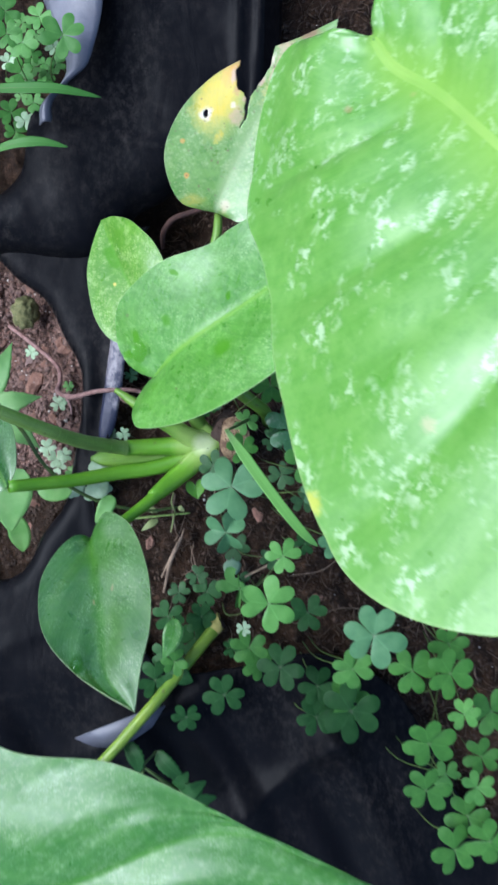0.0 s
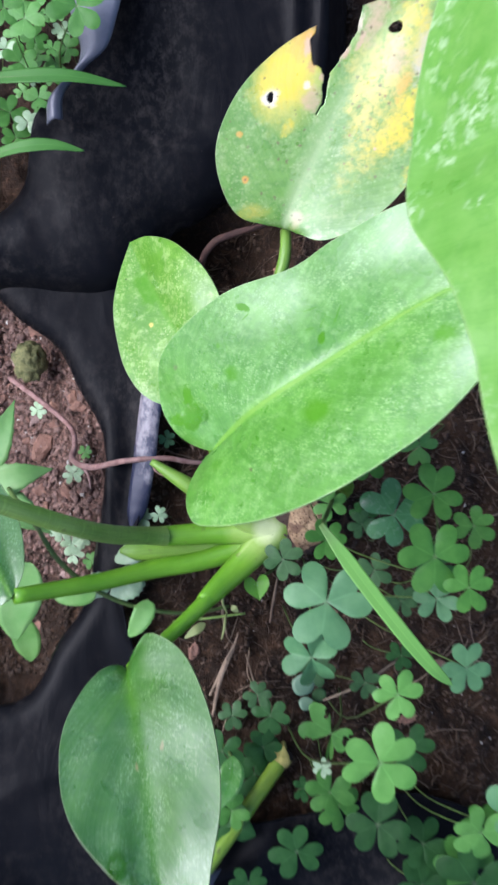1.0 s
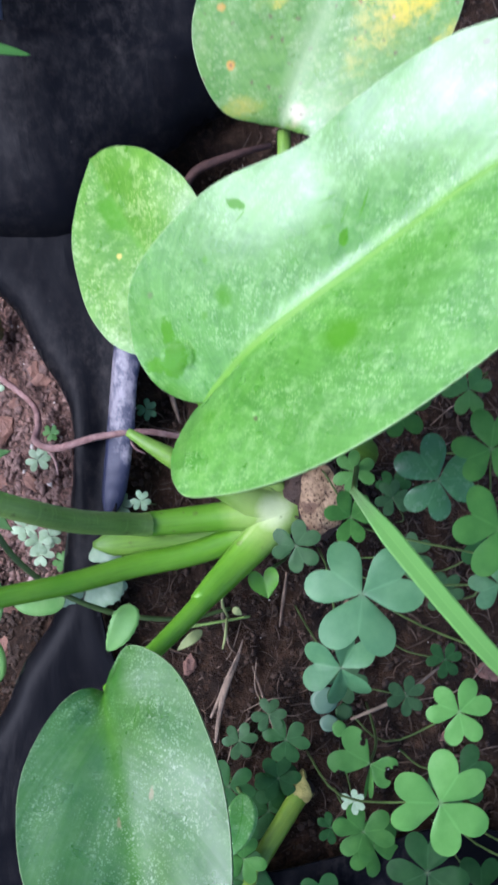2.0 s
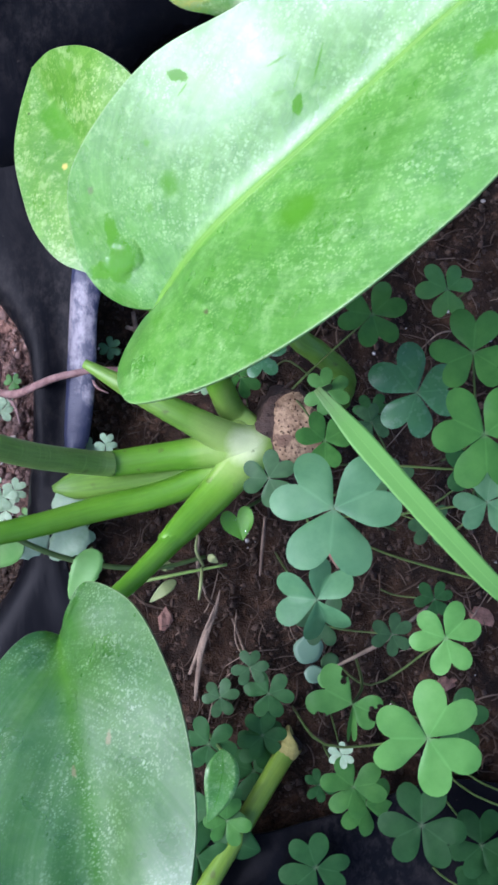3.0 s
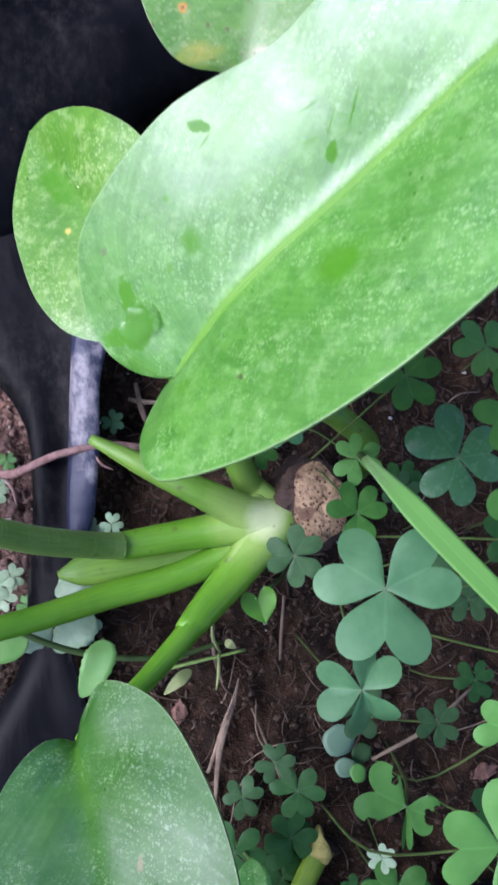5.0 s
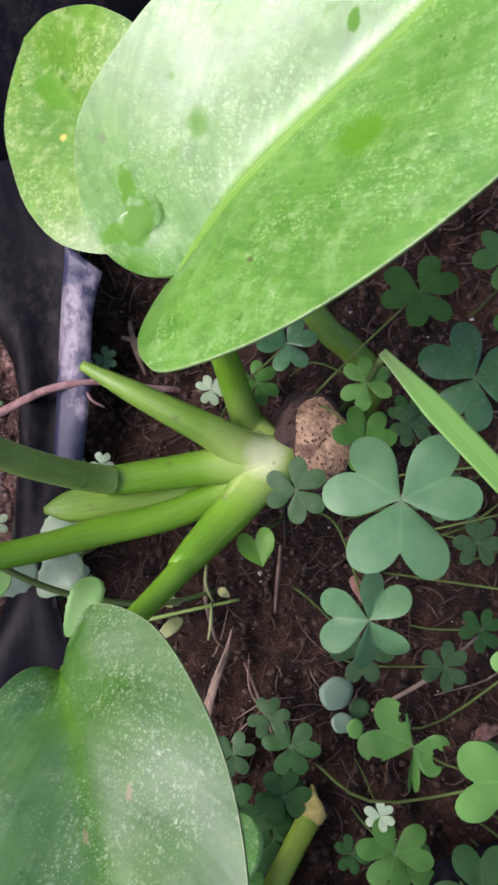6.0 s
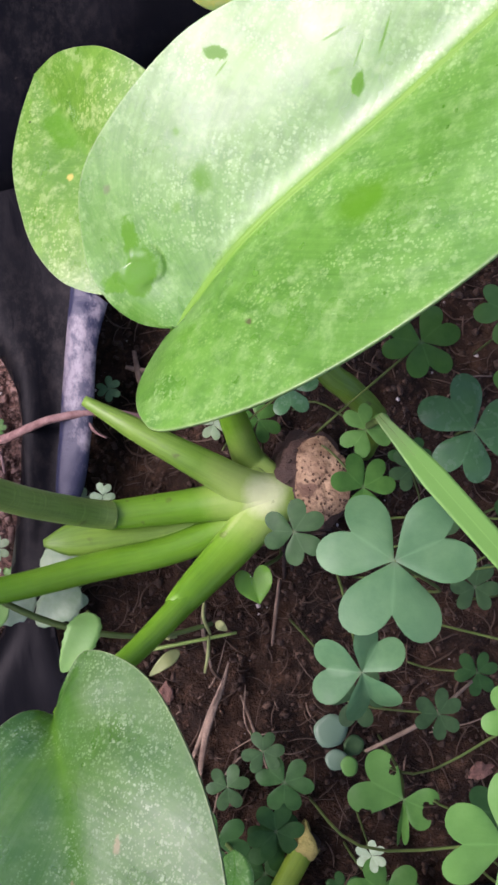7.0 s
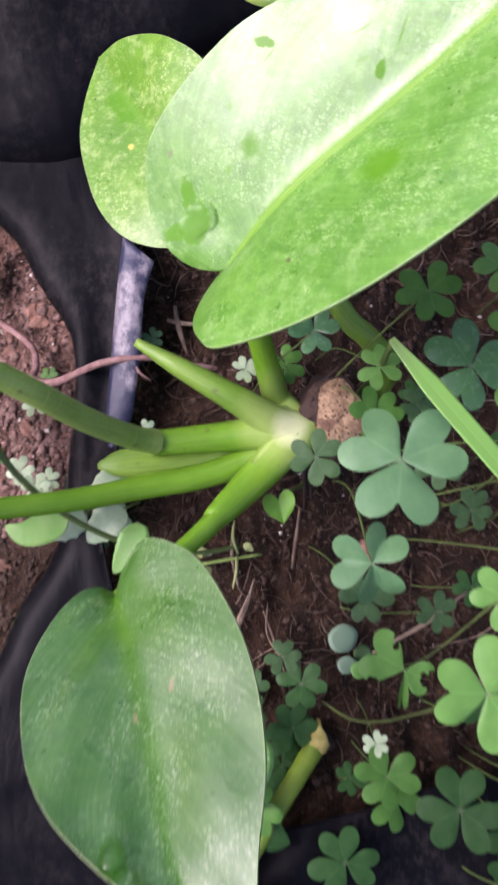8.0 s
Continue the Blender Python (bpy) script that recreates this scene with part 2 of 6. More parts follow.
M_SICK = blade_material("leaf_yellowed", (0.074, 0.222, 0.020), (0.155, 0.330, 0.046), (0.42, 0.53, 0.30), 0.45, (0.60, 0.66, 0.34), rough=0.32, fleck_size=1.1, rib_width=0.16, gloss=1.0, specks=(760, 0.93, (0.13, 0.10, 0.035)), stains=(
    (-0.0100, 0.1390, 0.0130, (0.50, 0.50, 0.08), 0.9, 0.22, 1.4, 60, 0.25), (-0.0115, 0.1390, 0.0100, YELLOW, 0.95, 0.30, 1.4, 60, 0.25), (-0.0040, 0.1500, 0.0055, ORANGE, 0.85, 0.3, 1.5, 60, 0.4),
    (0.0165, 0.1250, 0.0100, LEMON, 0.9, 0.45, 2.2, 62, 0.9), (0.0245, 0.1250, 0.0050, YELLOW, 0.95, 0.6, 2.6, 62, 0.8), (0.0130, 0.1420, 0.0045, (0.70, 0.56, 0.10), 0.9, 0.6, 2.2, 45, 0.8), (0.0290, 0.1420, 0.0040, (0.52, 0.47, 0.36), 0.85, 0.4, 2.6, 84), (0.0265, 0.1090, 0.0030, YELLOW, 0.7, 0.6, 2.0, 55, 0.7), (0.0205, 0.1480, 0.0120, (0.42, 0.48, 0.14), 0.6, 0.35, 1.7, 62, 0.7), (0.0180, 0.1370, 0.0070, (0.62, 0.52, 0.12), 0.8, 0.5, 2.4, 50, 0.85),
    (0.0200, 0.1195, 0.0040, YELLOW, 0.95, 0.5, 2.2, 25, 0.8), (0.0105, 0.1330, 0.0022, (0.74, 0.60, 0.12), 0.9, 0.6, 4.0, 50, 0.7), (0.0230, 0.1330, 0.0022, ORANGE, 0.55, 0.6, 3.0, 60, 0.8), (0.0150, 0.1520, 0.0040, TAN, 0.8, 0.6, 2.0, 70, 0.5), (0.0260, 0.1520, 0.0050, YELLOW, 0.8, 0.5, 1.6, 60, 0.6), (-0.0159, 0.1332, 0.0030, PALE, 0.95, 0.30, 1.2, 60), (0.0205, 0.1400, 0.0036, TAN, 0.8, 0.5, 1.4, 60, 0.4),
    (0.0215, 0.1455, 0.0022, TAN, 0.8, 0.5, 1.2, 60, 0.4), (-0.0036, 0.1320, 0.0034, TAN, 0.85, 0.4, 1.3, 60, 0.3), (-0.0050, 0.1360, 0.0016, PALE, 0.7, 0.5), (-0.0240, 0.1100, 0.0013, ORANGE, 0.9), (-0.0240, 0.1100, 0.0005, BROWN, 1.0), (-0.0256, 0.1232, 0.0012, ORANGE, 0.7),
    (-0.0110, 0.1240, 0.0020, YELLOW, 0.7, 0.5, 1.5, 60, 0.5), (-0.0085, 0.0985, 0.0034, (0.52, 0.46, 0.26), 0.8, 0.4), (-0.0220, 0.1005, 0.0030, LEMON, 0.6, 0.5, 2.0, 0, 0.5), (-0.0010, 0.1540, 0.0022, BROWN, 0.7, 0.4, 2.0, 60),
    (0.0077, 0.1210, 0.0005, BROWN, 0.9), (0.0060, 0.1130, 0.0004, BROWN, 0.9), (0.0130, 0.1220, 0.0004, BROWN, 0.9), (0.0180, 0.1310, 0.0005, BROWN, 0.8), (0.0105, 0.1290, 0.0005, BROWN, 0.8), (0.0150, 0.1165, 0.0006, TAN, 0.9), (0.0110, 0.1470, 0.0010, TAN, 0.9, 0.5, 4.0, 62), (-0.0040, 0.1470, 0.0020, TAN, 0.9, 0.5, 1.8, 75), (-0.0036, 0.1410, 0.0018, (0.50, 0.26, 0.08), 0.8, 0.5), (0.0000, 0.1380, 0.0014, TAN, 0.9, 0.5), (0.0065, 0.1440, 0.0013, TAN, 0.9, 0.5, 2.0, 50), (0.0105, 0.1515, 0.0014, (0.62, 0.52, 0.36), 0.9, 0.5, 2.4, 65), (0.0250, 0.1590, 0.0030, BROWN, 0.8, 0.5, 1.6, 30)))


def plain_green(name, low, high, size, rough=0.45, through_it=0.2, spread=0.25, stains=(), fibrous=0.0, rings=0.0):
    """Soft plant tissue whose tone differs a little from piece to piece."""
    m, tree, bsdf = material(name)
    at = coords(tree)
    info = tree.nodes.new("ShaderNodeObjectInfo")
    fac = maths(tree, "ADD", ramp(tree, noise_tex(tree, at, size, 3), (0.3, (0.0,)), (0.7, (1.0 - spread,))), maths(tree, "MULTIPLY", info.outputs["Random"], spread))
    colour = mix(tree, fac, low, high)
    relief = noise_tex(tree, at, size * 6, 2)
    if fibrous:
        uv, u, v = blade_uv(tree)
        drawn = node(tree, "ShaderNodeMapping")
        drawn.inputs["Scale"].default_value = (0.9, 16.0, 1)
        tree.links.new(uv, drawn.inputs["Vector"])
        line = noise_tex(tree, drawn.outputs[0], 1.0, 4, 0.6)
        colour = mix(tree, ramp(tree, line, (0.36, (fibrous,)), (0.56, (0.0,))), colour, tuple(c * 0.42 for c in low))
        colour = mix(tree, ramp(tree, line, (0.58, (0.0,)), (0.74, (fibrous * 0.5,))), colour, tuple(c * 1.35 for c in high))
        colour = mix(tree, maths(tree, "MULTIPLY", dots(tree, at, 330.0, 0.93, 0.22), 0.6), colour, (0.09, 0.09, 0.03))
        relief = maths(tree, "ADD", relief, line)
        if rings:
            turned = node(tree, "ShaderNodeMapping")
            turned.inputs["Scale"].default_value = (11.0, 0.7, 1)
            tree.links.new(uv, turned.inputs["Vector"])
            ring_line = noise_tex(tree, turned.outputs[0], 1.0, 3, 0.6)
            colour = mix(tree, ramp(tree, ring_line, (0.55, (0.0,)), (0.66, (rings,))), colour, tuple(c * 1.5 for c in high))
            relief = maths(tree, "ADD", relief, ring_line)
    for stain in stains:
        colour = patch(tree, colour, at, *stain)
    tree.links.new(colour, bsdf.inputs["Base Color"])
    bsdf.inputs["Roughness"].default_value = rough
    bump(tree, bsdf, relief, 0.25, 0.0004)
    if through_it:
        let_through(m, tree, bsdf, colour, through_it)
    return m


def dry_material(name, low, high, size=300, rough=0.8):
    m, tree, bsdf = material(name)
    at = coords(tree)
    info = tree.nodes.new("ShaderNodeObjectInfo")
    fac = maths(tree, "ADD", maths(tree, "MULTIPLY", noise_tex(tree, at, size, 5, 0.65), 0.9), maths(tree, "MULTIPLY", info.outputs["Random"], 0.25))
    tree.links.new(mix(tree, ramp(tree, fac, (0.35, (0.0,)), (0.8, (1.0,))), low, high), bsdf.inputs["Base Color"])
    bsdf.inputs["Roughness"].default_value = rough
    bump(tree, bsdf, noise_tex(tree, at, size * 2.5, 4), 0.7, 0.0008)
    return m


def leaflet_material(name, low, high, rough=0.5, film=0.0, shine=0.5):
    """A soft clover leaflet: paler fold line, faint veins fanning out, blotches that differ from leaf to leaf."""
    m, tree, bsdf = material(name)
    uv, u, v = blade_uv(tree)
    at = coords(tree)
    info = tree.nodes.new("ShaderNodeObjectInfo")
    shift = node(tree, "ShaderNodeVectorMath")
    tree.links.new(at, shift.inputs[0])
    tree.links.new(info.outputs["Random"], shift.inputs[1])
    tone = maths(tree, "ADD", ramp(tree, noise_tex(tree, shift.outputs[0], 2.6, 4, 0.6), (0.3, (0.0,)), (0.7, (0.6,))), maths(tree, "MULTIPLY", info.outputs["Random"], 0.4))
    colour = mix(tree, tone, low, high)
    fan = node(tree, "ShaderNodeMapping")
    fan.inputs["Scale"].default_value = (2.0, 16.0, 1)
    tree.links.new(uv, fan.inputs["Vector"])
    veins = noise_tex(tree, fan.outputs[0], 1.0, 2, 0.5)
    colour = mix(tree, ramp(tree, veins, (0.50, (0.0,)), (0.68, (0.10,))), colour, high)
    pale = tuple(min(1.0, c * 1.5 + 0.03) for c in high)
    colour = mix(tree, ramp(tree, maths(tree, "ABSOLUTE", v), (0.0, (0.22,)), (0.07, (0.0,))), colour, pale)
    colour = mix(tree, ramp(tree, u, (0.0, (0.35,)), (0.10, (0.0,))), colour, (0.22, 0.20, 0.16))
    if film:
        colour = mix(tree, ramp(tree, noise_tex(tree, shift.outputs[0], 5, 4, 0.7), (0.46, (0.0,)), (0.60, (film,))), colour, (0.55, 0.62, 0.58))
    tree.links.new(colour, bsdf.inputs["Base Color"])
    bsdf.inputs["Specular IOR Level"].default_value = shine
    tree.links.new(ramp(tree, noise_tex(tree, shift.outputs[0], 6, 3), (0.3, (rough - 0.08,)), (0.7, (rough + 0.08,))), bsdf.inputs["Roughness"])
    bump(tree, bsdf, maths(tree, "ADD", veins, noise_tex(tree, at, 30, 2)), 0.03, 0.02)
    let_through(m, tree, bsdf, colour, 0.2)
    return m


CLOVER = {
    "green": leaflet_material("clover_green", (0.042, 0.150, 0.020), (0.084, 0.232, 0.038), shine=0.3),
    "light": leaflet_material("clover_light", (0.080, 0.245, 0.036), (0.138, 0.330, 0.064)),
    "blue": leaflet_material("clover_grey_green", (0.060, 0.172, 0.068), (0.116, 0.258, 0.106), shine=0.4),
    # deep green of low leaves, with the shade near the soil mixed in
    "deep": leaflet_material("clover_deep_shaded", (0.018, 0.070, 0.016), (0.036, 0.114, 0.027), shine=0.2),
    "pale": leaflet_material("clover_pale", (0.28, 0.44, 0.22), (0.48, 0.62, 0.40)),
    "silver": leaflet_material("clover_silver", (0.10, 0.20, 0.11), (0.20, 0.32, 0.20), 0.3, 0.15),
    "mid": leaflet_material("clover_soft_green", (0.058, 0.178, 0.030), (0.100, 0.258, 0.050), shine=0.3),
    # grey-green darkened in its colour to stand for shade low down
    "dim": leaflet_material("clover_low_shaded", (0.034, 0.088, 0.030), (0.062, 0.138, 0.048), shine=0.25),
    "wet": leaflet_material("clover_wet", (0.045, 0.145, 0.055), (0.085, 0.215, 0.090), 0.24),
}
CLOVER["folded"] = CLOVER["blue"]
M_RIB = plain_green("midrib_green", (0.125, 0.300, 0.030), (0.180, 0.370, 0.050), 60, 0.46, 0.15)
M_RIB.node_tree.nodes["Principled BSDF"].inputs["Specular IOR Level"].default_value = 0.3
M_RIB_PALE = plain_green("midrib_pale", (0.20, 0.40, 0.05), (0.27, 0.46, 0.08), 60, 0.5, 0.15)
M_STALK = plain_green("stalk_green", (0.070, 0.125, 0.028), (0.125, 0.190, 0.045), 200, 0.5)
BASE_PALE = ((-0.0245, -0.0035, 0.0007, (0.50, 0.60, 0.26), 0.7, 0.2, 11.0, 47), (-0.0200, 0.0010, 0.0150, (0.38, 0.54, 0.13), 0.7, 0.15), (-0.0185, 0.0005, 0.0060, (0.68, 0.77, 0.42), 0.85, 0.15))
M_PETIOLE = plain_green("petiole_green", (0.098, 0.285, 0.008), (0.182, 0.400, 0.024), 70, 0.34, 0.18, stains=BASE_PALE, fibrous=0.14)
M_PETIOLE_OLD = plain_green("petiole_dull", (0.180, 0.305, 0.056), (0.270, 0.400, 0.098), 70, 0.40, 0.08, fibrous=0.28, rings=0.30)
M_SHEATH = plain_green("sheath_pale", (0.115, 0.262, 0.022), (0.205, 0.365, 0.048), 70, 0.38, 0.15, stains=BASE_PALE, fibrous=0.28)
M_CROWN = plain_green("crown_pale", (0.22, 0.42, 0.06), (0.36, 0.54, 0.12), 130, 0.36, 0.15, stains=BASE_PALE)
M_CUTSTEM = plain_green("cut_stem_green", (0.115, 0.240, 0.016), (0.290, 0.410, 0.042), 45, 0.38, 0.1, fibrous=0.2)
M_GRASS = leaflet_material("grass_green", (0.118, 0.315, 0.048), (0.190, 0.415, 0.085), 0.45)
M_MINT = plain_green("mint_green", (0.290, 0.450, 0.230), (0.520, 0.650, 0.420), 240, 0.45, 0.2)
M_CREAM = plain_green("cream_green", (0.220, 0.280, 0.090), (0.360, 0.410, 0.160), 140, 0.5, 0.2)
M_SEEDLING = plain_green("seedling_green", (0.105, 0.320, 0.020), (0.180, 0.430, 0.045), 120, 0.2)
# black plastic turned to the sky: its sheen is painted as paler grey-blue
M_FOLD = dry_material("sky_lit_plastic", (0.045, 0.049, 0.066), (0.125, 0.130, 0.160), 45, 0.42)
M_WEED = plain_green("weed_green", (0.115, 0.300, 0.060), (0.220, 0.400, 0.125), 110, 0.5, 0.25)

M_PLASTIC, pt, pb = material("black_plastic")
pc = coords(pt)
dust = noise_tex(pt, pc, 16, 6, 0.68)
smear = noise_tex(pt, coords(pt, (1, 0.65, 1)), 330, 6, 0.80)
speck = noise_tex(pt, pc, 420, 3, 0.6)
film = maths(pt, "MULTIPLY", ramp(pt, dust, (0.40, (0.0,)), (0.70, (1.0,))), ramp(pt, smear, (0.46, (0.0,)), (0.64, (1.0,))))
pcol = mix(pt, film, (0.0042, 0.0045, 0.0058), (0.029, 0.0255, 0.0235))
pcol = mix(pt, ramp(pt, speck, (0.72, (0.0,)), (0.78, (0.4,))), pcol, (0.09, 0.075, 0.06))
pt.links.new(pcol, pb.inputs["Base Color"])
pt.links.new(ramp(pt, dust, (0.35, (0.30,)), (0.7, (0.48,))), pb.inputs["Roughness"])
bump(pt, pb, maths(pt, "ADD", noise_tex(pt, coords(pt, (70, 26, 26)), 1.0, 5, 0.55, 1.2), maths(pt, "MULTIPLY", noise_tex(pt, pc, 160, 3), 0.12)), 0.16, 0.0030)
pb.inputs["Specular IOR Level"].default_value = 0.052

# pale patches are scuffs and mud; the navy base stands in for reflected sky
M_FLAP, ft, fb = material("worn_sky_lit_plastic")
fcol = mix(ft, ramp(ft, noise_tex(ft, coords(ft, (1, 0.6, 1)), 95, 6, 0.70), (0.50, (0.0,)), (0.60, (1.0,))), (0.022, 0.026, 0.056), (0.21, 0.195, 0.215))
ft.links.new(fcol, fb.inputs["Base Color"])
fb.inputs["Roughness"].default_value = 0.45
bump(ft, fb, noise_tex(ft, coords(ft), 200, 5), 0.7, 0.0010)


def soil_material(name, dark, mid, light, amount):
    m, tree, bsdf = material(name)
    at = coords(tree)
    big = noise_tex(tree, at, 40, 5, 0.6)
    small = noise_tex(tree, at, 420, 5, 0.7)
    colour = mix(tree, ramp(tree, big, (0.35, (0.0,)), (0.65, (1.0,))), dark, mid)
    colour = mix(tree, ramp(tree, small, (0.52, (0.0,)), (0.72, (amount,))), colour, light)
    colour = mix(tree, ramp(tree, noise_tex(tree, at, 150, 4, 0.65, 0.8), (0.56, (0.0,)), (0.66, (0.42,))), colour, light)
    colour = mix(tree, ramp(tree, noise_tex(tree, at, 190, 3, 0.6), (0.34, (0.7,)), (0.46, (0.0,))), colour, dark)
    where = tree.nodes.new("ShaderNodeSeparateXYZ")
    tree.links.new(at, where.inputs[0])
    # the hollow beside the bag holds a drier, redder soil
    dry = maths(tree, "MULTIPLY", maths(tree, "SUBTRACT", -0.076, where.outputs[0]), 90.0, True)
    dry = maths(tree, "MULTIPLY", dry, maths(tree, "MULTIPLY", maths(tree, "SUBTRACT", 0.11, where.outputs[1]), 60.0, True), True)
    # the red fades out towards lower y and leaves the darker brown
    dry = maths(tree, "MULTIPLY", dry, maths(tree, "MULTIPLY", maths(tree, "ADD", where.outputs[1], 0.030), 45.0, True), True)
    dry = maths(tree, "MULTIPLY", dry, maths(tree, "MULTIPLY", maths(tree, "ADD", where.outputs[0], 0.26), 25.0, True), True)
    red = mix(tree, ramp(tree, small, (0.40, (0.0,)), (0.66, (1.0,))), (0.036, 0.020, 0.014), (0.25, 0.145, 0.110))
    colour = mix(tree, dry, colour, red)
    tree.links.new(colour, bsdf.inputs["Base Color"])
    bsdf.inputs["Roughness"].default_value = 0.9
    bsdf.inputs["Specular IOR Level"].default_value = 0.25
    bump(tree, bsdf, maths(tree, "ADD", small, noise_tex(tree, at, 1500, 3)), 0.8, 0.0015)
    return m


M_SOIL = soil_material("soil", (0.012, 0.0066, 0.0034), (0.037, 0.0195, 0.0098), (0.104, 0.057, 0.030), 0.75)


M_ROOT = dry_material("root_bark", (0.20, 0.105, 0.088), (0.46, 0.30, 0.265))
# root bark darkened: the shade of the gap is put into its colour
M_ROOT_SHADED = dry_material("shaded_root", (0.020, 0.008, 0.006), (0.060, 0.026, 0.018))
M_STRAW = dry_material("straw", (0.085, 0.055, 0.036), (0.27, 0.20, 0.135))
M_FIBRE = dry_material("root_fibre", (0.024, 0.013, 0.007), (0.098, 0.061, 0.034), 160)
M_CHIP = dry_material("bark_chip", (0.11, 0.056, 0.038), (0.31, 0.165, 0.112))
M_CLAY = dry_material("pink_clay", (0.16, 0.10, 0.085), (0.40, 0.29, 0.25))
M_CHIP_PALE = dry_material("dried_stem", (0.20, 0.20, 0.04), (0.42, 0.36, 0.11))
M_MOSS = dry_material("mossy_clod", (0.050, 0.060, 0.018), (0.25, 0.240, 0.090), 420)
M_HUSK = dry_material("rhizome_husk", (0.008, 0.0045, 0.0028), (0.050, 0.027, 0.016), 260)
M_CRUMB = dry_material("crumb", (0.012, 0.0068, 0.0036), (0.066, 0.037, 0.019), 500)
M_CRUMB_RED = dry_material("dry_crumb", (0.034, 0.019, 0.014), (0.30, 0.185, 0.145), 420)
M_GRIT = dry_material("pale_grit", (0.30, 0.26, 0.22), (0.62, 0.58, 0.52), 500)

M_CUT, ct, cb = material("cut_rhizome")
cat = coords(ct)
pores = node(ct, "ShaderNodeTexVoronoi", Scale=900.0)
ct.links.new(cat, pores.inputs["Vector"])
ccol = mix(ct, ramp(ct, noise_tex(ct, cat, 330, 4, 0.6), (0.35, (0.0,)), (0.65, (1.0,))), (0.15, 0.088, 0.042), (0.35, 0.24, 0.135))
pit = maths(ct, "MULTIPLY", ramp(ct, pores.outputs["Distance"], (0.16, (1.0,)), (0.34, (0.0,))), ramp(ct, noise_tex(ct, cat, 190, 2), (0.34, (0.0,)), (0.46, (1.0,))))
ccol = mix(ct, ramp(ct, noise_tex(ct, cat, 260, 4, 0.7, 1.5), (0.52, (0.0,)), (0.62, (0.8,))), ccol, (0.085, 0.042, 0.022))
ccol = mix(ct, pit, ccol, (0.075, 0.036, 0.018))
ct.links.new(ccol, cb.inputs["Base Color"])
cb.inputs["Roughness"].default_value = 0.75
bump(ct, cb, maths(ct, "SUBTRACT", noise_tex(ct, cat, 500, 3), pit), 0.8, 0.0008)

M_WATER, wt, wb = material("clear_water")
wb.inputs["Roughness"].default_value, wb.inputs["Metallic"].default_value = 0.03, 1.0
clear = wt.nodes.new("ShaderNodeBsdfTransparent")
clear.inputs[0].default_value = (0.98, 1.0, 0.96, 1)
shine = node(wt, "ShaderNodeFresnel", IOR=1.33)
film_mix = wt.nodes.new("ShaderNodeMixShader")
wb.inputs["Base Color"].default_value = (1, 1, 1, 1)
wt.links.new(shine.outputs[0], film_mix.inputs[0])
wt.links.new(clear.outputs[0], film_mix.inputs[1])
wt.links.new(wb.outputs[0], film_mix.inputs[2])
wt.links.new(film_mix.outputs[0], wt.nodes["Material Output"].inputs[0])


# ---- shapes ----
def spline(points, n=8):
    """A smooth curve through the points."""
    p = [Vector(q) for q in points]
    p = [2 * p[0] - p[1], *p, 2 * p[-1] - p[-2]]
    out = []
    for i in range(1, len(p) - 2):
        a, b, c, d = p[i - 1:i + 3]
        for k in range(n):
            u = k / n
            out.append(0.5 * (2 * b + (c - a) * u + (2 * a - 5 * b + 4 * c - d) * u * u + (3 * b - a - 3 * c + d) * u ** 3))
    return out + [p[-2]]


def along(curve, u):
    """The place at the share u of a curve that spline() made."""
    f = min(max(u, 0.0), 1.0) * (len(curve) - 1)
    i = min(int(f), len(curve) - 2)
    return curve[i].lerp(curve[i + 1], f - i)


def mesh_object(name, verts, faces, mat, parent=None, label="", smooth=True, uvs=None):
    me = bpy.data.meshes.new(name)
    me.from_pydata([tuple(v) for v in verts], [], faces)
    if uvs:
        layer = me.uv_layers.new(name="blade")
        flat = np.array([uvs[i] for f in faces for i in f], "f").ravel()
        layer.data.foreach_set("uv", flat)
    if smooth:
        me.polygons.foreach_set("use_smooth", [True] * len(me.polygons))
    me.materials.append(mat)
    me.update()
    ob = new(name, me)
    if parent:
        ob.parent = parent
    if label:
        tagged(ob, label)
    return ob


def thing(name, label, category, group="", kind=""):
    ob = new(name)
    ob.empty_display_size = 0.01
    return tagged(ob, label, category, group, kind)


def tube_data(points, radii, sides=8, n=8, flat=1.0):
    """A tapered stem along a smooth curve; radii are spread evenly along it."""
    curve = spline(points, n)
    verts, faces, up = [], [], Vector((0.13, 0.21, 0.97))
    for i, p in enumerate(curve):
        way = (curve[min(i + 1, len(curve) - 1)] - curve[max(i - 1, 0)]).normalized()
        side = way.cross(up).normalized()
        top = side.cross(way)
        f = i / (len(curve) - 1) * (len(radii) - 1)
        k = min(int(f), len(radii) - 2)
        r = radii[k] + (radii[k + 1] - radii[k]) * (f - k)
        for s in range(sides):
            a = 2 * math.pi * s / sides
            verts.append(p + side * (r * math.cos(a)) + top * (r * flat * math.sin(a)))
    for i in range(len(curve) - 1):
        for s in range(sides):
            a, b = i * sides + s, i * sides + (s + 1) % sides
            faces.append((a, b, b + sides, a + sides))
    faces.append(tuple(range(sides - 1, -1, -1)))
    faces.append(tuple(range(len(verts) - sides, len(verts))))
    return verts, faces


def tube(name, points, radii, mat, parent=None, label="", sides=8, n=8, flat=1.0):
    verts, faces = tube_data(points, radii, sides, n, flat)
    uvs, far = [], 0.0
    for i in range(len(verts) // sides):
        if i:
            far += (verts[i * sides] - verts[(i - 1) * sides]).length * 100
        uvs += [(far, abs(2 * k / sides - 1)) for k in range(sides)]
    return mesh_object(name, verts, faces, mat, parent, label, uvs=uvs)


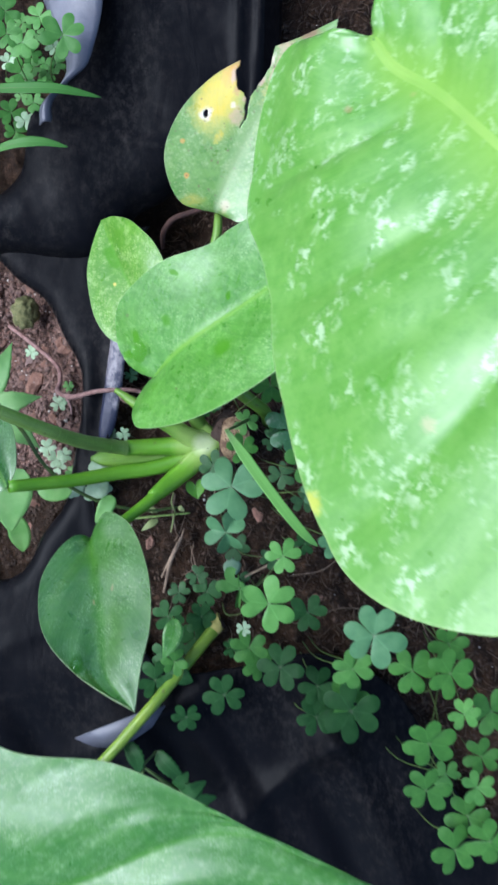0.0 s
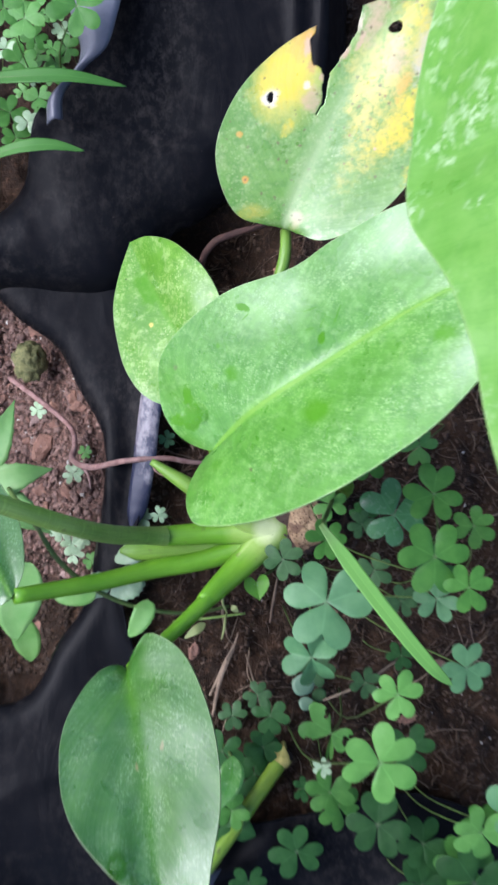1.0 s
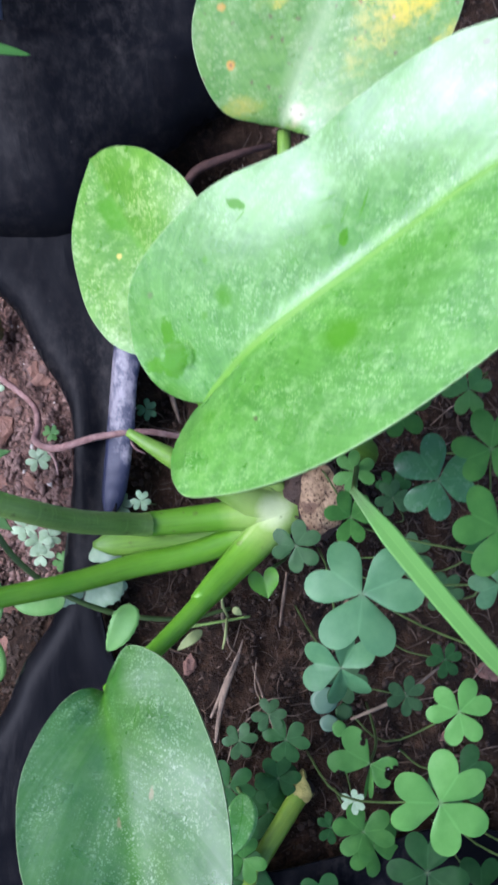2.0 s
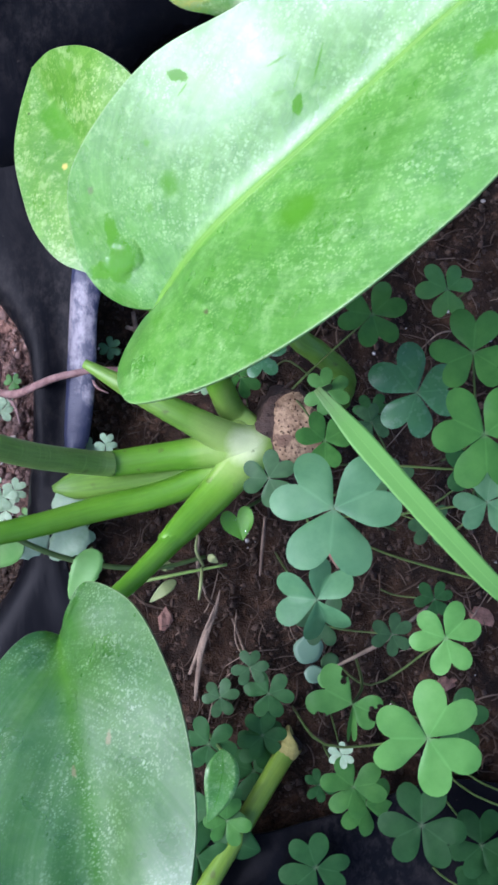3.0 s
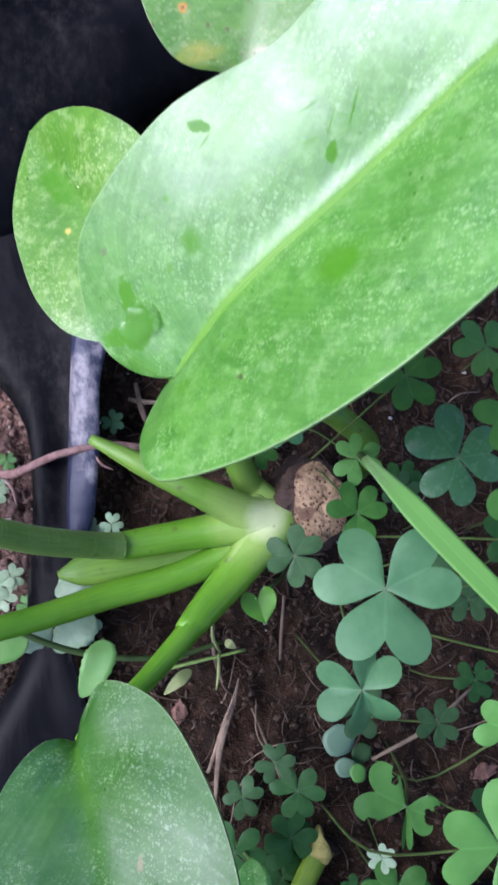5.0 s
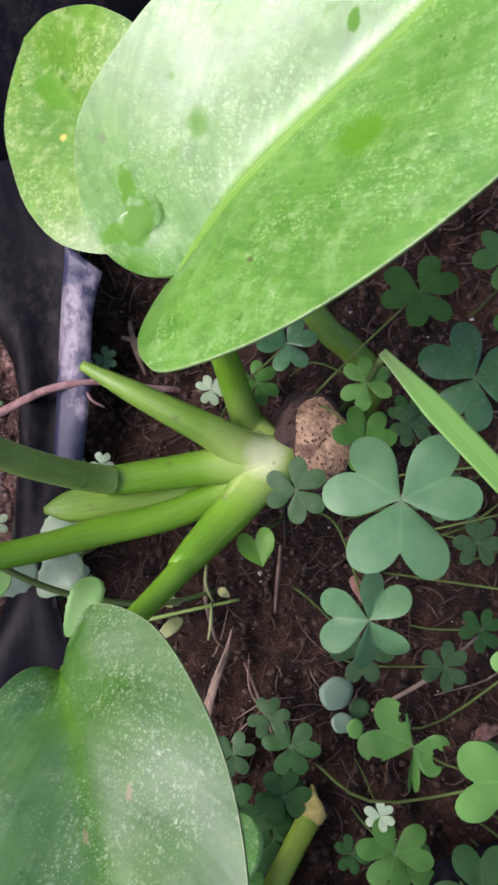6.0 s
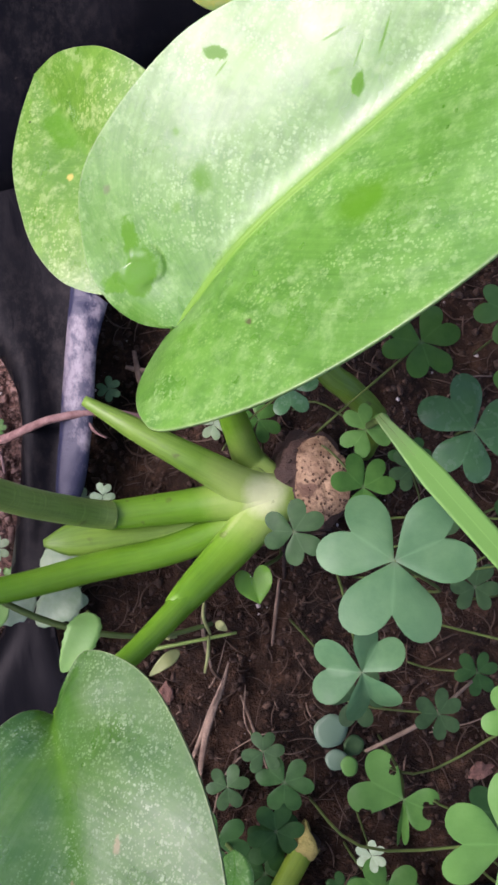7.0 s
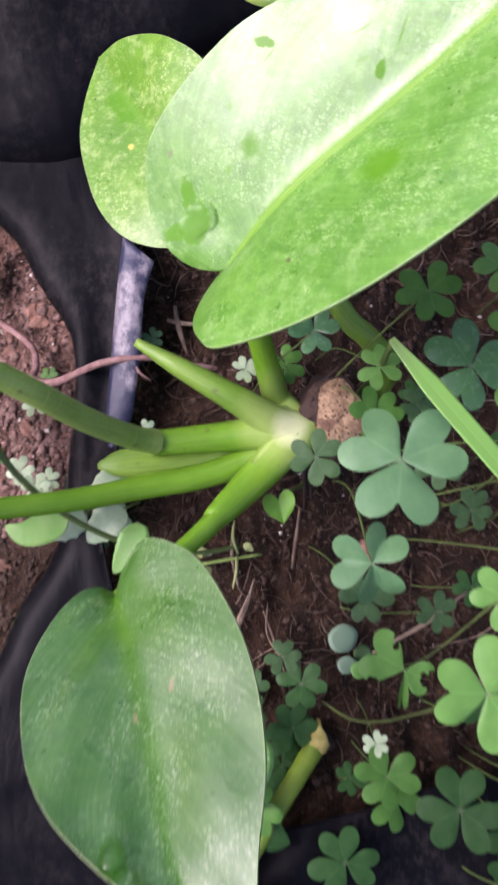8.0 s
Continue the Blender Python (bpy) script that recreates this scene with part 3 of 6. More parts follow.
def blade(name, margins, mat, parent, label="", rows=90, cols=14, groove=0.0012, puff=0.0015, ripple=0.0, keep=None, scale=0.001, ribbon=0.0012, ribmat=None, soft=0.45, side_veins=(7, -0.23, 0), keel=0.0, lag=(0.04, 1.25)):
    """A leaf blade hung between a midrib and two margins, with a sunken rib and slightly swollen halves."""
    left, right, rib = [spline([Vector(p) * scale for p in c], 14) for c in margins]
    verts, faces, uvs = [], [], []
    out = sorted([j / cols for j in range(1, cols + 1)] + [0.984, 0.996])
    across = [-v for v in reversed(out)] + [0.0] + out
    span, middle = len(across), len(out)
    for i in range(rows + 1):
        u = i / rows
        w = max(0.0, (u - lag[0]) / (1 - lag[0])) ** lag[1]
        m, l, r = along(rib, w) - Vector((0, 0, keel * math.sin(math.pi * w))), along(left, u), along(right, u)
        ahead = along(rib, min(w + 0.03, 1)) - along(rib, max(w - 0.03, 0))
        up = ahead.cross(l - r)
        up = up.normalized() if up.length > 1e-9 else Vector((0, 0, 1))
        for v in across:
            edge = l if v > 0 else r
            p = m.lerp(edge, abs(v)) + ((l - m) + (r - m)) * (soft * 0.25 * max(0.0, 1 - abs(v) / soft) ** 2)
            wide = (edge - m).length
            lift = puff * math.sin(math.pi * abs(v)) ** 2 * min(1, wide / 0.02)
            lift -= groove * math.exp(-(abs(v) * wide / 0.0016) ** 2) * (1 - u)
            count, slope, crease = side_veins
            phase = math.pi * count * (u + slope * abs(v))
            swell = abs(math.sin(phase)) ** 0.55 + 0.35 * abs(math.sin(2 * phase)) ** 0.7 - 0.8 if crease else math.sin(2 * phase)
            lift += ripple * swell * min(1, 2 * abs(v)) * (1 - abs(v) ** 3 * 0.6) * math.sin(math.pi * u)
            verts.append(p + up * lift)
            uvs.append((u, v))
    for i in range(rows):
        for j in range(span - 1):
            a = i * span + j
            quad = (a, a + 1, a + span + 1, a + span)
            if keep is None or keep(sum((verts[k] for k in quad), Vector()) / 4, i / rows, across[j]):
                faces.append(quad)
    ob = mesh_object(name, verts, faces, mat, parent, label, uvs=uvs)
    thick = ob.modifiers.new("thickness", "SOLIDIFY")
    thick.thickness, thick.offset = 0.0005, -1
    if ribbon:
        rv, rf = [], []
        for i in range(0, rows - 3, 2):
            u = i / rows
            row = verts[i * span:(i + 1) * span]
            mid, l, r = row[middle], row[middle + 2], row[middle - 2]
            up = (along(rib, min(u + 0.03, 1)) - along(rib, max(u - 0.03, 0))).cross(l - r)
            up = up.normalized() if up.length > 1e-9 else Vector((0, 0, 1))
            up = -up if up.z < 0 else up
            half = ribbon * (1 - u) ** 0.8 + 0.00015
            for k in range(-3, 4):
                next_to = row[middle + 1] if k > 0 else row[middle - 1]
                reach = min(1.0, half * abs(k) / 3 / max((next_to - mid).length, 1e-6))
                rv.append(mid.lerp(next_to, reach) + up * (0.00050 + 0.00018 * (1 - u) * (1 - (k / 3) ** 2) - 0.0002 * (abs(k) == 3)))
        for i in range(len(rv) // 7 - 1):
            for k in range(6):
                a = i * 7 + k
                rf.append((a, a + 1, a + 8, a + 7))
        mesh_object("midrib", rv, rf, ribmat or M_RIB, ob, "pale green midrib")
    return ob


def inside(x, y, ring):
    odd = False
    for (x1, y1), (x2, y2) in zip(ring, ring[1:] + ring[:1]):
        if (y1 > y) != (y2 > y) and x < x1 + (y - y1) / (y2 - y1) * (x2 - x1):
            odd = not odd
    return odd


def nearest(x, y, ring):
    """The nearest place on a ring, and how far it is."""
    best = (1e9, x, y)
    for (x1, y1), (x2, y2) in zip(ring, ring[1:] + ring[:1]):
        dx, dy = x2 - x1, y2 - y1
        s = min(max(((x - x1) * dx + (y - y1) * dy) / (dx * dx + dy * dy + 1e-18), 0), 1)
        px, py = x1 + s * dx, y1 + s * dy
        d = math.hypot(x - px, y - py)
        if d < best[0]:
            best = (d, px, py)
    return best


def wave(x, y, size, octaves=3, seed=0.0):
    """Soft noise about 0 whose features are about size metres wide."""
    return noise.fractal(Vector((x / size + seed, y / size - seed, seed * 1.7)), 0.9, 2.0, octaves)


def step(a, b, x):
    s = min(max((x - a) / (b - a), 0.0), 1.0)
    return s * s * (3 - 2 * s)


# ---- ground ----
def mound(x, y):
    """The soil's general height: a low mound in the bag, falling away in front."""
    z = -0.004
    z += 0.014 * math.exp(-((x + 0.012) ** 2 + (y - 0.004) ** 2) / 0.0008)
    z -= 0.016 * step(0.05, 0.11, x) * step(0.0, -0.08, y)
    z -= 0.014 * step(-0.105, -0.16, y) * step(0.09, 0.05, x)
    return z


def lie(x, y):
    """The height of the soil, with the hollow beside the bag."""
    hollow = step(-0.30, -0.21, x) * step(-0.066, -0.090, x) * step(0.135, 0.105, y) * step(-0.11, -0.075, y)
    return mound(x, y) - hollow * (0.026 + 0.85 * min(max(0.0, -0.092 - x), 0.045))


def soil_height(x, y):
    near = 1 - step(0.25, 0.6, math.hypot(x, y))
    gap = -0.026 * math.exp(-((x + 0.040) / 0.024) ** 4 - ((y - 0.106) / 0.013) ** 4)
    return lie(x, y) + gap + near * (0.0040 * wave(x, y, 0.03, 4, 2.3) + 0.0032 * wave(x, y, 0.007, 4, 5.1)) + (1 - near) * 0.02 * wave(x, y, 0.8, 3)


def spread(fine, low, high):
    mid = list(np.arange(low, high + 1e-9, fine))
    out, far, stride = [], 0.0, fine
    while far < 60:
        stride *= 1.35
        far += stride
        out.append(far)
    return [low - d for d in reversed(out)] + mid + [high + d for d in out]


xs, ys = spread(0.0015, -0.17, 0.17), spread(0.0015, -0.24, 0.24)
gv = [(x, y, soil_height(x, y)) for y in ys for x in xs]
nx = len(xs)
gf = [(j * nx + i, j * nx + i + 1, (j + 1) * nx + i + 1, (j + 1) * nx + i) for j in range(len(ys) - 1) for i in range(nx - 1)]
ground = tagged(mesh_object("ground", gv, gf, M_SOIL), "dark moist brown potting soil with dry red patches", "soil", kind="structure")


# ---- black plastic ----
def ring2(points, n=6):
    return [(p.x, p.y) for p in spline([(x, y, 0) for x, y in points], n)]


BAG_MOUTH = ring2([(0.016, 0.23), (0.0145, 0.19), (0.0117, 0.148), (0.0035, 0.132), (-0.012, 0.124), (-0.038, 0.113), (-0.056, 0.086), (-0.059, 0.050), (-0.062, 0.022),
                   (-0.067, -0.002), (-0.0725, -0.02), (-0.068, -0.0475), (-0.0544, -0.0806), (-0.0406, -0.108), (-0.0048, -0.107), (0.034, -0.100), (0.068, -0.114), (0.088, -0.141),
                   (0.107, -0.174), (0.135, -0.21)]) + [(0.6, -0.21), (0.6, 0.23)]
HOLLOW = []
for k in range(64):
    a = 2 * math.pi * k / 64
    c, s = math.cos(a), math.sin(a)
    rim = 1 + 0.03 * math.sin(5 * a + 1) + 0.02 * math.sin(11 * a)
    HOLLOW.append((-0.1585 + 0.077 * rim * math.copysign(abs(c) ** 0.8, c), 0.012 + 0.083 * rim * math.copysign(abs(s) ** 0.8, s)))
SIDE = ring2([(-0.074, 0.26), (-0.073, 0.21), (-0.072, 0.184), (-0.086, 0.166), (-0.100, 0.152), (-0.108, 0.130), (-0.132, 0.113)]) + \
    ring2([(-0.20, 0.10), (-0.16, 0.094), (-0.115, 0.0925), (-0.0735, 0.090), (-0.0553, 0.1107), (-0.0421, 0.1177), (-0.0287, 0.1261), (-0.0020, 0.1330), (0.0100, 0.1480), (0.0145, 0.179), (0.016, 0.22), (0.016, 0.26)])


def sheet(name, inside_at, rings, height, box, cell, mat, parent=None, label=""):
    """A draped sheet: a grid kept where inside_at says so, its border drawn onto the rings."""
    x0, x1, y0, y1 = box
    nx, ny = int((x1 - x0) / cell) + 1, int((y1 - y0) / cell) + 1
    keep = [[inside_at(x0 + i * cell, y0 + j * cell) for i in range(nx)] for j in range(ny)]
    index, verts, faces = {}, [], []

    def corner(i, j):
        if (i, j) not in index:
            x, y = x0 + i * cell, y0 + j * cell
            d, px, py = min(nearest(x, y, r) for r in rings)
            if not keep[j][i] and d < cell * 2:
                x, y, d = px, py, 0.0
            index[i, j] = len(verts)
            verts.append((x, y, height(x, y, d)))
        return index[i, j]

    for j in range(ny - 1):
        for i in range(nx - 1):
            if keep[j][i] or keep[j][i + 1] or keep[j + 1][i] or keep[j + 1][i + 1]:
                faces.append((corner(i, j), corner(i + 1, j), corner(i + 1, j + 1), corner(i, j + 1)))
    ob = mesh_object(name, verts, faces, mat, parent, label)
    thick = ob.modifiers.new("thickness", "SOLIDIFY")
    thick.thickness, thick.offset = 0.0006, 1
    return ob


def ridge(x, y, ax, ay, bx, by, wide):
    """1 on the line from a to b, falling off to both sides."""
    dx, dy = bx - ax, by - ay
    s = min(max(((x - ax) * dx + (y - ay) * dy) / (dx * dx + dy * dy), 0), 1)
    return math.exp(-math.hypot(x - ax - s * dx, y - ay - s * dy) / wide)


def bag_height(x, y, d):
    z = mound(x, y) + 0.007 + 0.0020 * wave(x * 0.6, y, 0.045, 2, 8.0) + 0.0003 * wave(x, y * 0.5, 0.009, 2, 4.0)
    collar = step(-0.085, -0.072, x)
    z += 0.006 * math.exp(-d / 0.004) * step(-0.02, 0.02, y + 0.05) * collar - 0.005 * math.exp(-d / 0.0025) * (1 - collar)
    low = step(-0.105, -0.15, y)
    z += low * (0.006 + 0.006 * wave(x * 1.4 + y * 0.8, y * 0.25, 0.04, 2, 6.0))
    z += 0.013 * ridge(x, y, 0.045, -0.140, 0.080, -0.215, 0.018) + 0.010 * ridge(x, y, 0.000, -0.179, 0.041, -0.141, 0.015)
    return z + 0.007 * ridge(x, y, -0.020, -0.118, -0.075, -0.150, 0.012) + 0.002 * ridge(x, y, -0.130, -0.105, -0.085, -0.085, 0.012)


def side_height(x, y, d):
    z = 0.014 + 0.10 * max(0.0, y - 0.10) + 0.0018 * wave(x, y * 0.35, 0.030, 2, 3.0) + 0.0004 * wave(x, y, 0.008, 2, 9.0) + 0.006 * ridge(x, y, 0.004, 0.150, 0.008, 0.240, 0.0025) + 0.003 * ridge(x, y, -0.005, 0.160, -0.003, 0.240, 0.002) + 0.0022 * ridge(x, y, -0.0970, 0.1507, -0.0381, 0.1390, 0.0022)
    left = step(-0.055, -0.085, x) * step(0.12, 0.15, y)
    return z + left * 0.002 * math.exp(-d / 0.006) - (1 - left) * 0.014 * math.exp(-d / 0.005)


bag = thing("planting_bag", "black plastic planting bag, creased and dusty, open round the soil", "planting bag")
sheet("collar", lambda x, y: not inside(x, y, BAG_MOUTH) and not inside(x, y, HOLLOW), [BAG_MOUTH, HOLLOW], bag_height, (-0.21, 0.21, -0.33, 0.104), 0.002, M_PLASTIC, bag)
flap_l = spline([(-0.0618, 0.0620, 0.013), (-0.0647, 0.0438, 0.0115), (-0.0676, 0.0240, 0.0095), (-0.0698, 0.0080, 0.0085), (-0.0693, 0.0010, 0.0070)], 8)
flap_r = spline([(-0.0533, 0.0540, 0.0135), (-0.0568, 0.0429, 0.0135), (-0.0590, 0.0260, 0.0120), (-0.0628, 0.0080, 0.0100), (-0.0678, 0.0005, 0.0072)], 8)
fv, ff = [], []
for i, (a, b) in enumerate(zip(flap_l, flap_r)):
    for j in range(7):
        p = a.lerp(b, j / 6)
        fv.append(p + Vector((0, 0, 0.0012 * math.sin(j / 6 * math.pi) + 0.0006 * wave(p.x, p.y, 0.006, 2, 1.0))))
    if i:
        for j in range(6):
            k = (i - 1) * 7 + j
            ff.append((k, k + 1, k + 8, k + 7))
flap = mesh_object("flap", fv, ff, M_FLAP, bag, "worn folded edge of the bag, sky sheen put in its grey-blue")
flap.modifiers.new("thickness", "SOLIDIFY").thickness = 0.0006
cover = tagged(sheet("plastic_sheet", lambda x, y: inside(x, y, SIDE), [SIDE], side_height, (-0.21, 0.03, 0.08, 0.27), 0.002, M_PLASTIC),
               "creased dusty black plastic sheet lying over the ground", "plastic sheet")

fold_o = spline([(-0.0650, 0.2200, 0.0420), (-0.0640, 0.1980, 0.0395), (-0.0680, 0.1790, 0.0375), (-0.0712, 0.1685, 0.0385), (-0.0795, 0.1615, 0.0370), (-0.0865, 0.1535, 0.0360), (-0.0875, 0.1448, 0.0350)], 8)
fold_i = spline([(-0.0960, 0.2240, 0.0300), (-0.0930, 0.2030, 0.0290), (-0.0850, 0.1850, 0.0330), (-0.0810, 0.1700, 0.0345), (-0.0835, 0.1620, 0.0345), (-0.0922, 0.1530, 0.0340), (-0.0935, 0.1440, 0.0335)], 8)
fv, ff = [], []
for i, (a, b) in enumerate(zip(fold_o, fold_i)):
    for j in range(9):
        p = a.lerp(b, j / 8)
        fv.append(p + Vector((0, 0, 0.003 * math.sin(j / 8 * math.pi) + 0.0009 * wave(p.x, p.y, 0.018, 2, 1.0))))
    if i:
        for j in range(8):
            k = (i - 1) * 9 + j
            ff.append((k, k + 1, k + 10, k + 9))
fold = mesh_object("turned_edge", fv, ff, M_FOLD, cover, "turned-up edge of the sheet, sky sheen put in its pale grey-blue")
fold.modifiers.new("thickness", "SOLIDIFY").thickness = 0.0006
flap_b = mesh_object("flap", [(-0.0800, -0.1385, 0.0150), (-0.0690, -0.1330, 0.0185), (-0.0583, -0.1285, 0.0200), (-0.0480, -0.1245, 0.0195), (-0.0370, -0.1225, 0.0160),
                              (-0.0430, -0.1320, 0.0175), (-0.0520, -0.1385, 0.0170), (-0.0620, -0.1430, 0.0150), (-0.0710, -0.1425, 0.0145)],
                     [(0, 8, 1), (1, 8, 7), (1, 7, 2), (2, 7, 6), (2, 6, 3), (3, 6, 5), (3, 5, 4)], M_FOLD, bag, "grey-blue turned-over corner of the bag")
flap_b.modifiers.new("thickness", "SOLIDIFY").thickness = 0.0006

# ---- the plant ----
MAIN = (
    [(-34.0, 26.6, 92.6), (-40.3, 28.6, 88.4), (-46.2, 33.7, 87.6), (-49.3, 42.2, 88.3), (-47.1, 54.9, 96.0), (-30.9, 66.6, 110.3), (-12.6, 71.3, 119.4), (-2.3, 76.3, 127.9), (13.8, 82.1, 137.3), (29.5, 79.5, 145.7), (39.0, 65.5, 151.1)],
    [(-34.0, 26.6, 92.6), (-38.1, 21.8, 94.0), (-41.1, 15.2, 98.2), (-40.4, 9.2, 106.6), (-36.6, 6.4, 111.5), (-23.3, 7.8, 121.7), (-9.1, 12.9, 131.1), (6.1, 21.6, 138.2), (20.3, 32.3, 143.2), (32.1, 47.4, 147.7), (39.0, 65.5, 151.1)],
    [(-34.0, 26.6, 92.6), (-20.0, 38.1, 105.5), (0.4, 50.3, 118.5), (20.0, 60.3, 136.0), (39.0, 65.5, 151.1)],
)
LEAF5 = (
    [(-61.4, -38.4, 74.0), (-59.1, -31.9, 76.5), (-54.2, -26.1, 79.8), (-44.2, -30.1, 88.3), (-37.7, -40.1, 98.0), (-33.9, -51.8, 105.9), (-33.3, -65.3, 112.6), (-35.7, -78.7, 118.2), (-37.0, -92.4, 124.3)],
    [(-61.4, -38.4, 74.0), (-66.5, -35.8, 78.5), (-72.8, -40.4, 82.4), (-77.9, -51.6, 89.8), (-77.0, -63.2, 98.8), (-71.4, -72.6, 106.9), (-61.3, -80.7, 114.1), (-49.7, -87.0, 119.7), (-37.0, -92.4, 124.3)],
    [(-61.4, -38.4, 74.0), (-56.2, -51.1, 93.3), (-53.4, -66.8, 104.6), (-52.0, -82.5, 116.1), (-37.0, -92.4, 124.3)],
)
LEAF2 = (
    [(-40.1, 51.2, 71.5), (-44.3, 41.3, 65.7), (-55.6, 44.1, 61.5), (-62.7, 52.7, 58.1), (-66.1, 63.4, 55.1), (-67.6, 74.7, 52.8), (-65.8, 86.0, 50.9), (-62.3, 97.1, 49.3)],
    [(-40.1, 51.2, 71.5), (-36.4, 61.2, 73.6), (-32.1, 71.1, 74.7), (-36.0, 81.1, 74.4), (-42.5, 88.5, 70.9), (-48.4, 93.8, 64.7), (-55.9, 96.9, 57.5), (-62.3, 97.1, 49.3)],
    [(-40.1, 51.2, 71.5), (-45.5, 62.7, 65.9), (-51.1, 74.2, 60.3), (-56.7, 85.6, 54.8), (-62.3, 97.1, 49.3)],
)
LEAF3 = (
    [(-11.4, 97.0, 65.3), (-26.8, 100.1, 68.8), (-33.0, 117.0, 72.2), (-27.0, 133.6, 75.6), (-14.0, 146.3, 79.1), (2.0, 153.9, 82.9), (19.0, 158.4, 87.0), (35.5, 164.3, 91.2)],
    [(-11.4, 97.0, 65.3), (-0.4, 91.1, 70.1), (14.1, 96.2, 74.3), (25.0, 105.9, 78.0), (31.5, 119.4, 81.4), (31.7, 134.4, 84.7), (33.5, 149.4, 88.0), (35.5, 164.3, 91.2)],
    [(-11.4, 97.0, 65.3), (-2.3, 116.1, 71.8), (5.3, 135.9, 78.2), (17.9, 152.7, 84.7), (35.5, 164.3, 91.2)],
)
BIG = (
    [(31.2, 95.5, 225.5), (40.0, 126.0, 222.0), (66.0, 134.0, 244.0), (92.0, 110.0, 276.0), (98.0, 60.0, 300.0), (107.9, 33.1, 311.5)],
    [(31.2, 95.5, 225.5), (11.1, 101.5, 203.0), (2.3, 65.5, 197.0), (6.8, 44.5, 210.6), (10.3, 13.9, 224.2), (21.3, -23.0, 247.7), (43.7, -32.7, 270.6), (71.3, -22.3, 290.6), (92.1, 3.0, 303.1), (107.9, 33.1, 311.5)],
    [(31.2, 95.5, 225.5), (46.5, 73.1, 245.6), (62.0, 51.1, 265.8), (84.0, 39.2, 288.4), (107.9, 33.1, 311.5)],
)
LEAF6 = (
    [(-126.4, -151.1, 143.3), (-121.2, -119.2, 141.0), (-105.6, -89.9, 140.1), (-72.2, -99.3, 144.6), (-40.2, -101.4, 148.3), (-6.9, -114.4, 153.1), (21.1, -128.9, 157.5), (50.0, -137.2, 161.5)],
    [(-126.4, -151.1, 143.3), (-79.6, -153.3, 148.6), (-34.7, -151.9, 153.4), (8.5, -146.1, 157.7), (50.0, -137.2, 161.5)],
    [(-126.4, -151.1, 143.3), (-62.1, -145.4, 149.9), (-5.3, -117.9, 153.6), (50.0, -137.2, 161.5)],
)
CROWN = Vector((-0.0200, 0.0012, 0.0310))
plant = thing("broad_leaved_plant", "green broad-leaved plant with waxy heart-shaped leaves growing from a cut rhizome", "plant")
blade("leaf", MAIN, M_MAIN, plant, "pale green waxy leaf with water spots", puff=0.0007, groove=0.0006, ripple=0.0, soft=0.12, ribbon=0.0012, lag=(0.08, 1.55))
blade("leaf", LEAF5, M_LOW, plant, "small dark green leaf with a drop of water", puff=0.0012, groove=0.0004, ripple=0.0005, ribbon=0.0, soft=0.7, keel=0.0065, side_veins=(4, -0.30, 0), lag=(0.06, 1.40))
blade("leaf", LEAF2, M_BEHIND, plant, "mottled yellow-green leaf", puff=0.001, groove=0.0009, ribbon=0.0)
GAP = [(0.0001, 0.1572), (-0.0036, 0.1484), (-0.0030, 0.1414), (0.0002, 0.1390), (-0.0005, 0.1317), (-0.0026, 0.1272), (0.0006, 0.1312), (0.0021, 0.1395),
       (0.0071, 0.1456), (0.0098, 0.1491), (0.0117, 0.1552), (0.0153, 0.1631), (0.0160, 0.1900), (-0.0100, 0.1900)]


def not_eaten(p, u, v):
    x, y = p.x + 0.0007 * wave(p.x, p.y, 0.0035, 2, 1.0), p.y + 0.0007 * wave(p.x, p.y, 0.0035, 2, 7.0)
    hole = math.hypot(x + 0.0159, (y - 0.1332) * 0.8) < 0.0011 or math.hypot(x - 0.0209, (y - 0.1497) * 1.3) < 0.0021
    return not hole and not inside(x, y, GAP)


blade("leaf", LEAF3, M_SICK, plant, "yellowing leaf with brown spots, holes and an eaten tip", rows=340, cols=76, puff=0.0004, keep=not_eaten, groove=0.0002, ribbon=0.0, soft=1.0)
blade("leaf", ([(-100, -17.6, 58), (-96, -8, 60), (-97, 8, 64), (-106, 24, 68), (-122, 34, 72), (-140, 38, 74)],
               [(-100, -17.6, 58), (-108, -22, 57), (-122, -18, 60), (-134, -4, 64), (-140, 16, 70), (-140, 38, 74)],
               [(-100, -17.6, 58), (-106, -6, 59), (-114, 8, 63), (-125, 22, 69), (-140, 38, 74)]), M_LOW, plant, "dark green leaf", rows=50, cols=8, ribbon=0.0)

# stems
def tip_of(margins):
    """Where a leaf stalk meets its blade, a little below the rib's start."""
    return Vector(margins[2][0]) * 0.001 - Vector((0, 0, 0.0040))


tube("petiole", [CROWN + Vector((0.0085, -0.001, -0.004)), CROWN + Vector((0, -0.001, 0)), (-0.0380, -0.0005, 0.0310), (-0.0553, -0.0012, 0.0325)], [0.0050, 0.0050, 0.0040, 0.0034], M_PETIOLE, plant, sides=12)
tube("petiole", [(-0.0520, -0.0011, 0.0345), (-0.0545, -0.0011, 0.0352), (-0.0600, -0.0002, 0.0430), (-0.0680, 0.0018, 0.0640), (-0.0770, 0.0060, 0.0850), (-0.0960, 0.0150, 0.1080)], [0.0035 * min(1.0, 0.01 + k / 3.5) ** 0.5 - 0.00003 * k for k in range(30)], M_PETIOLE_OLD, plant, "dull green jointed leaf stalk", sides=12)
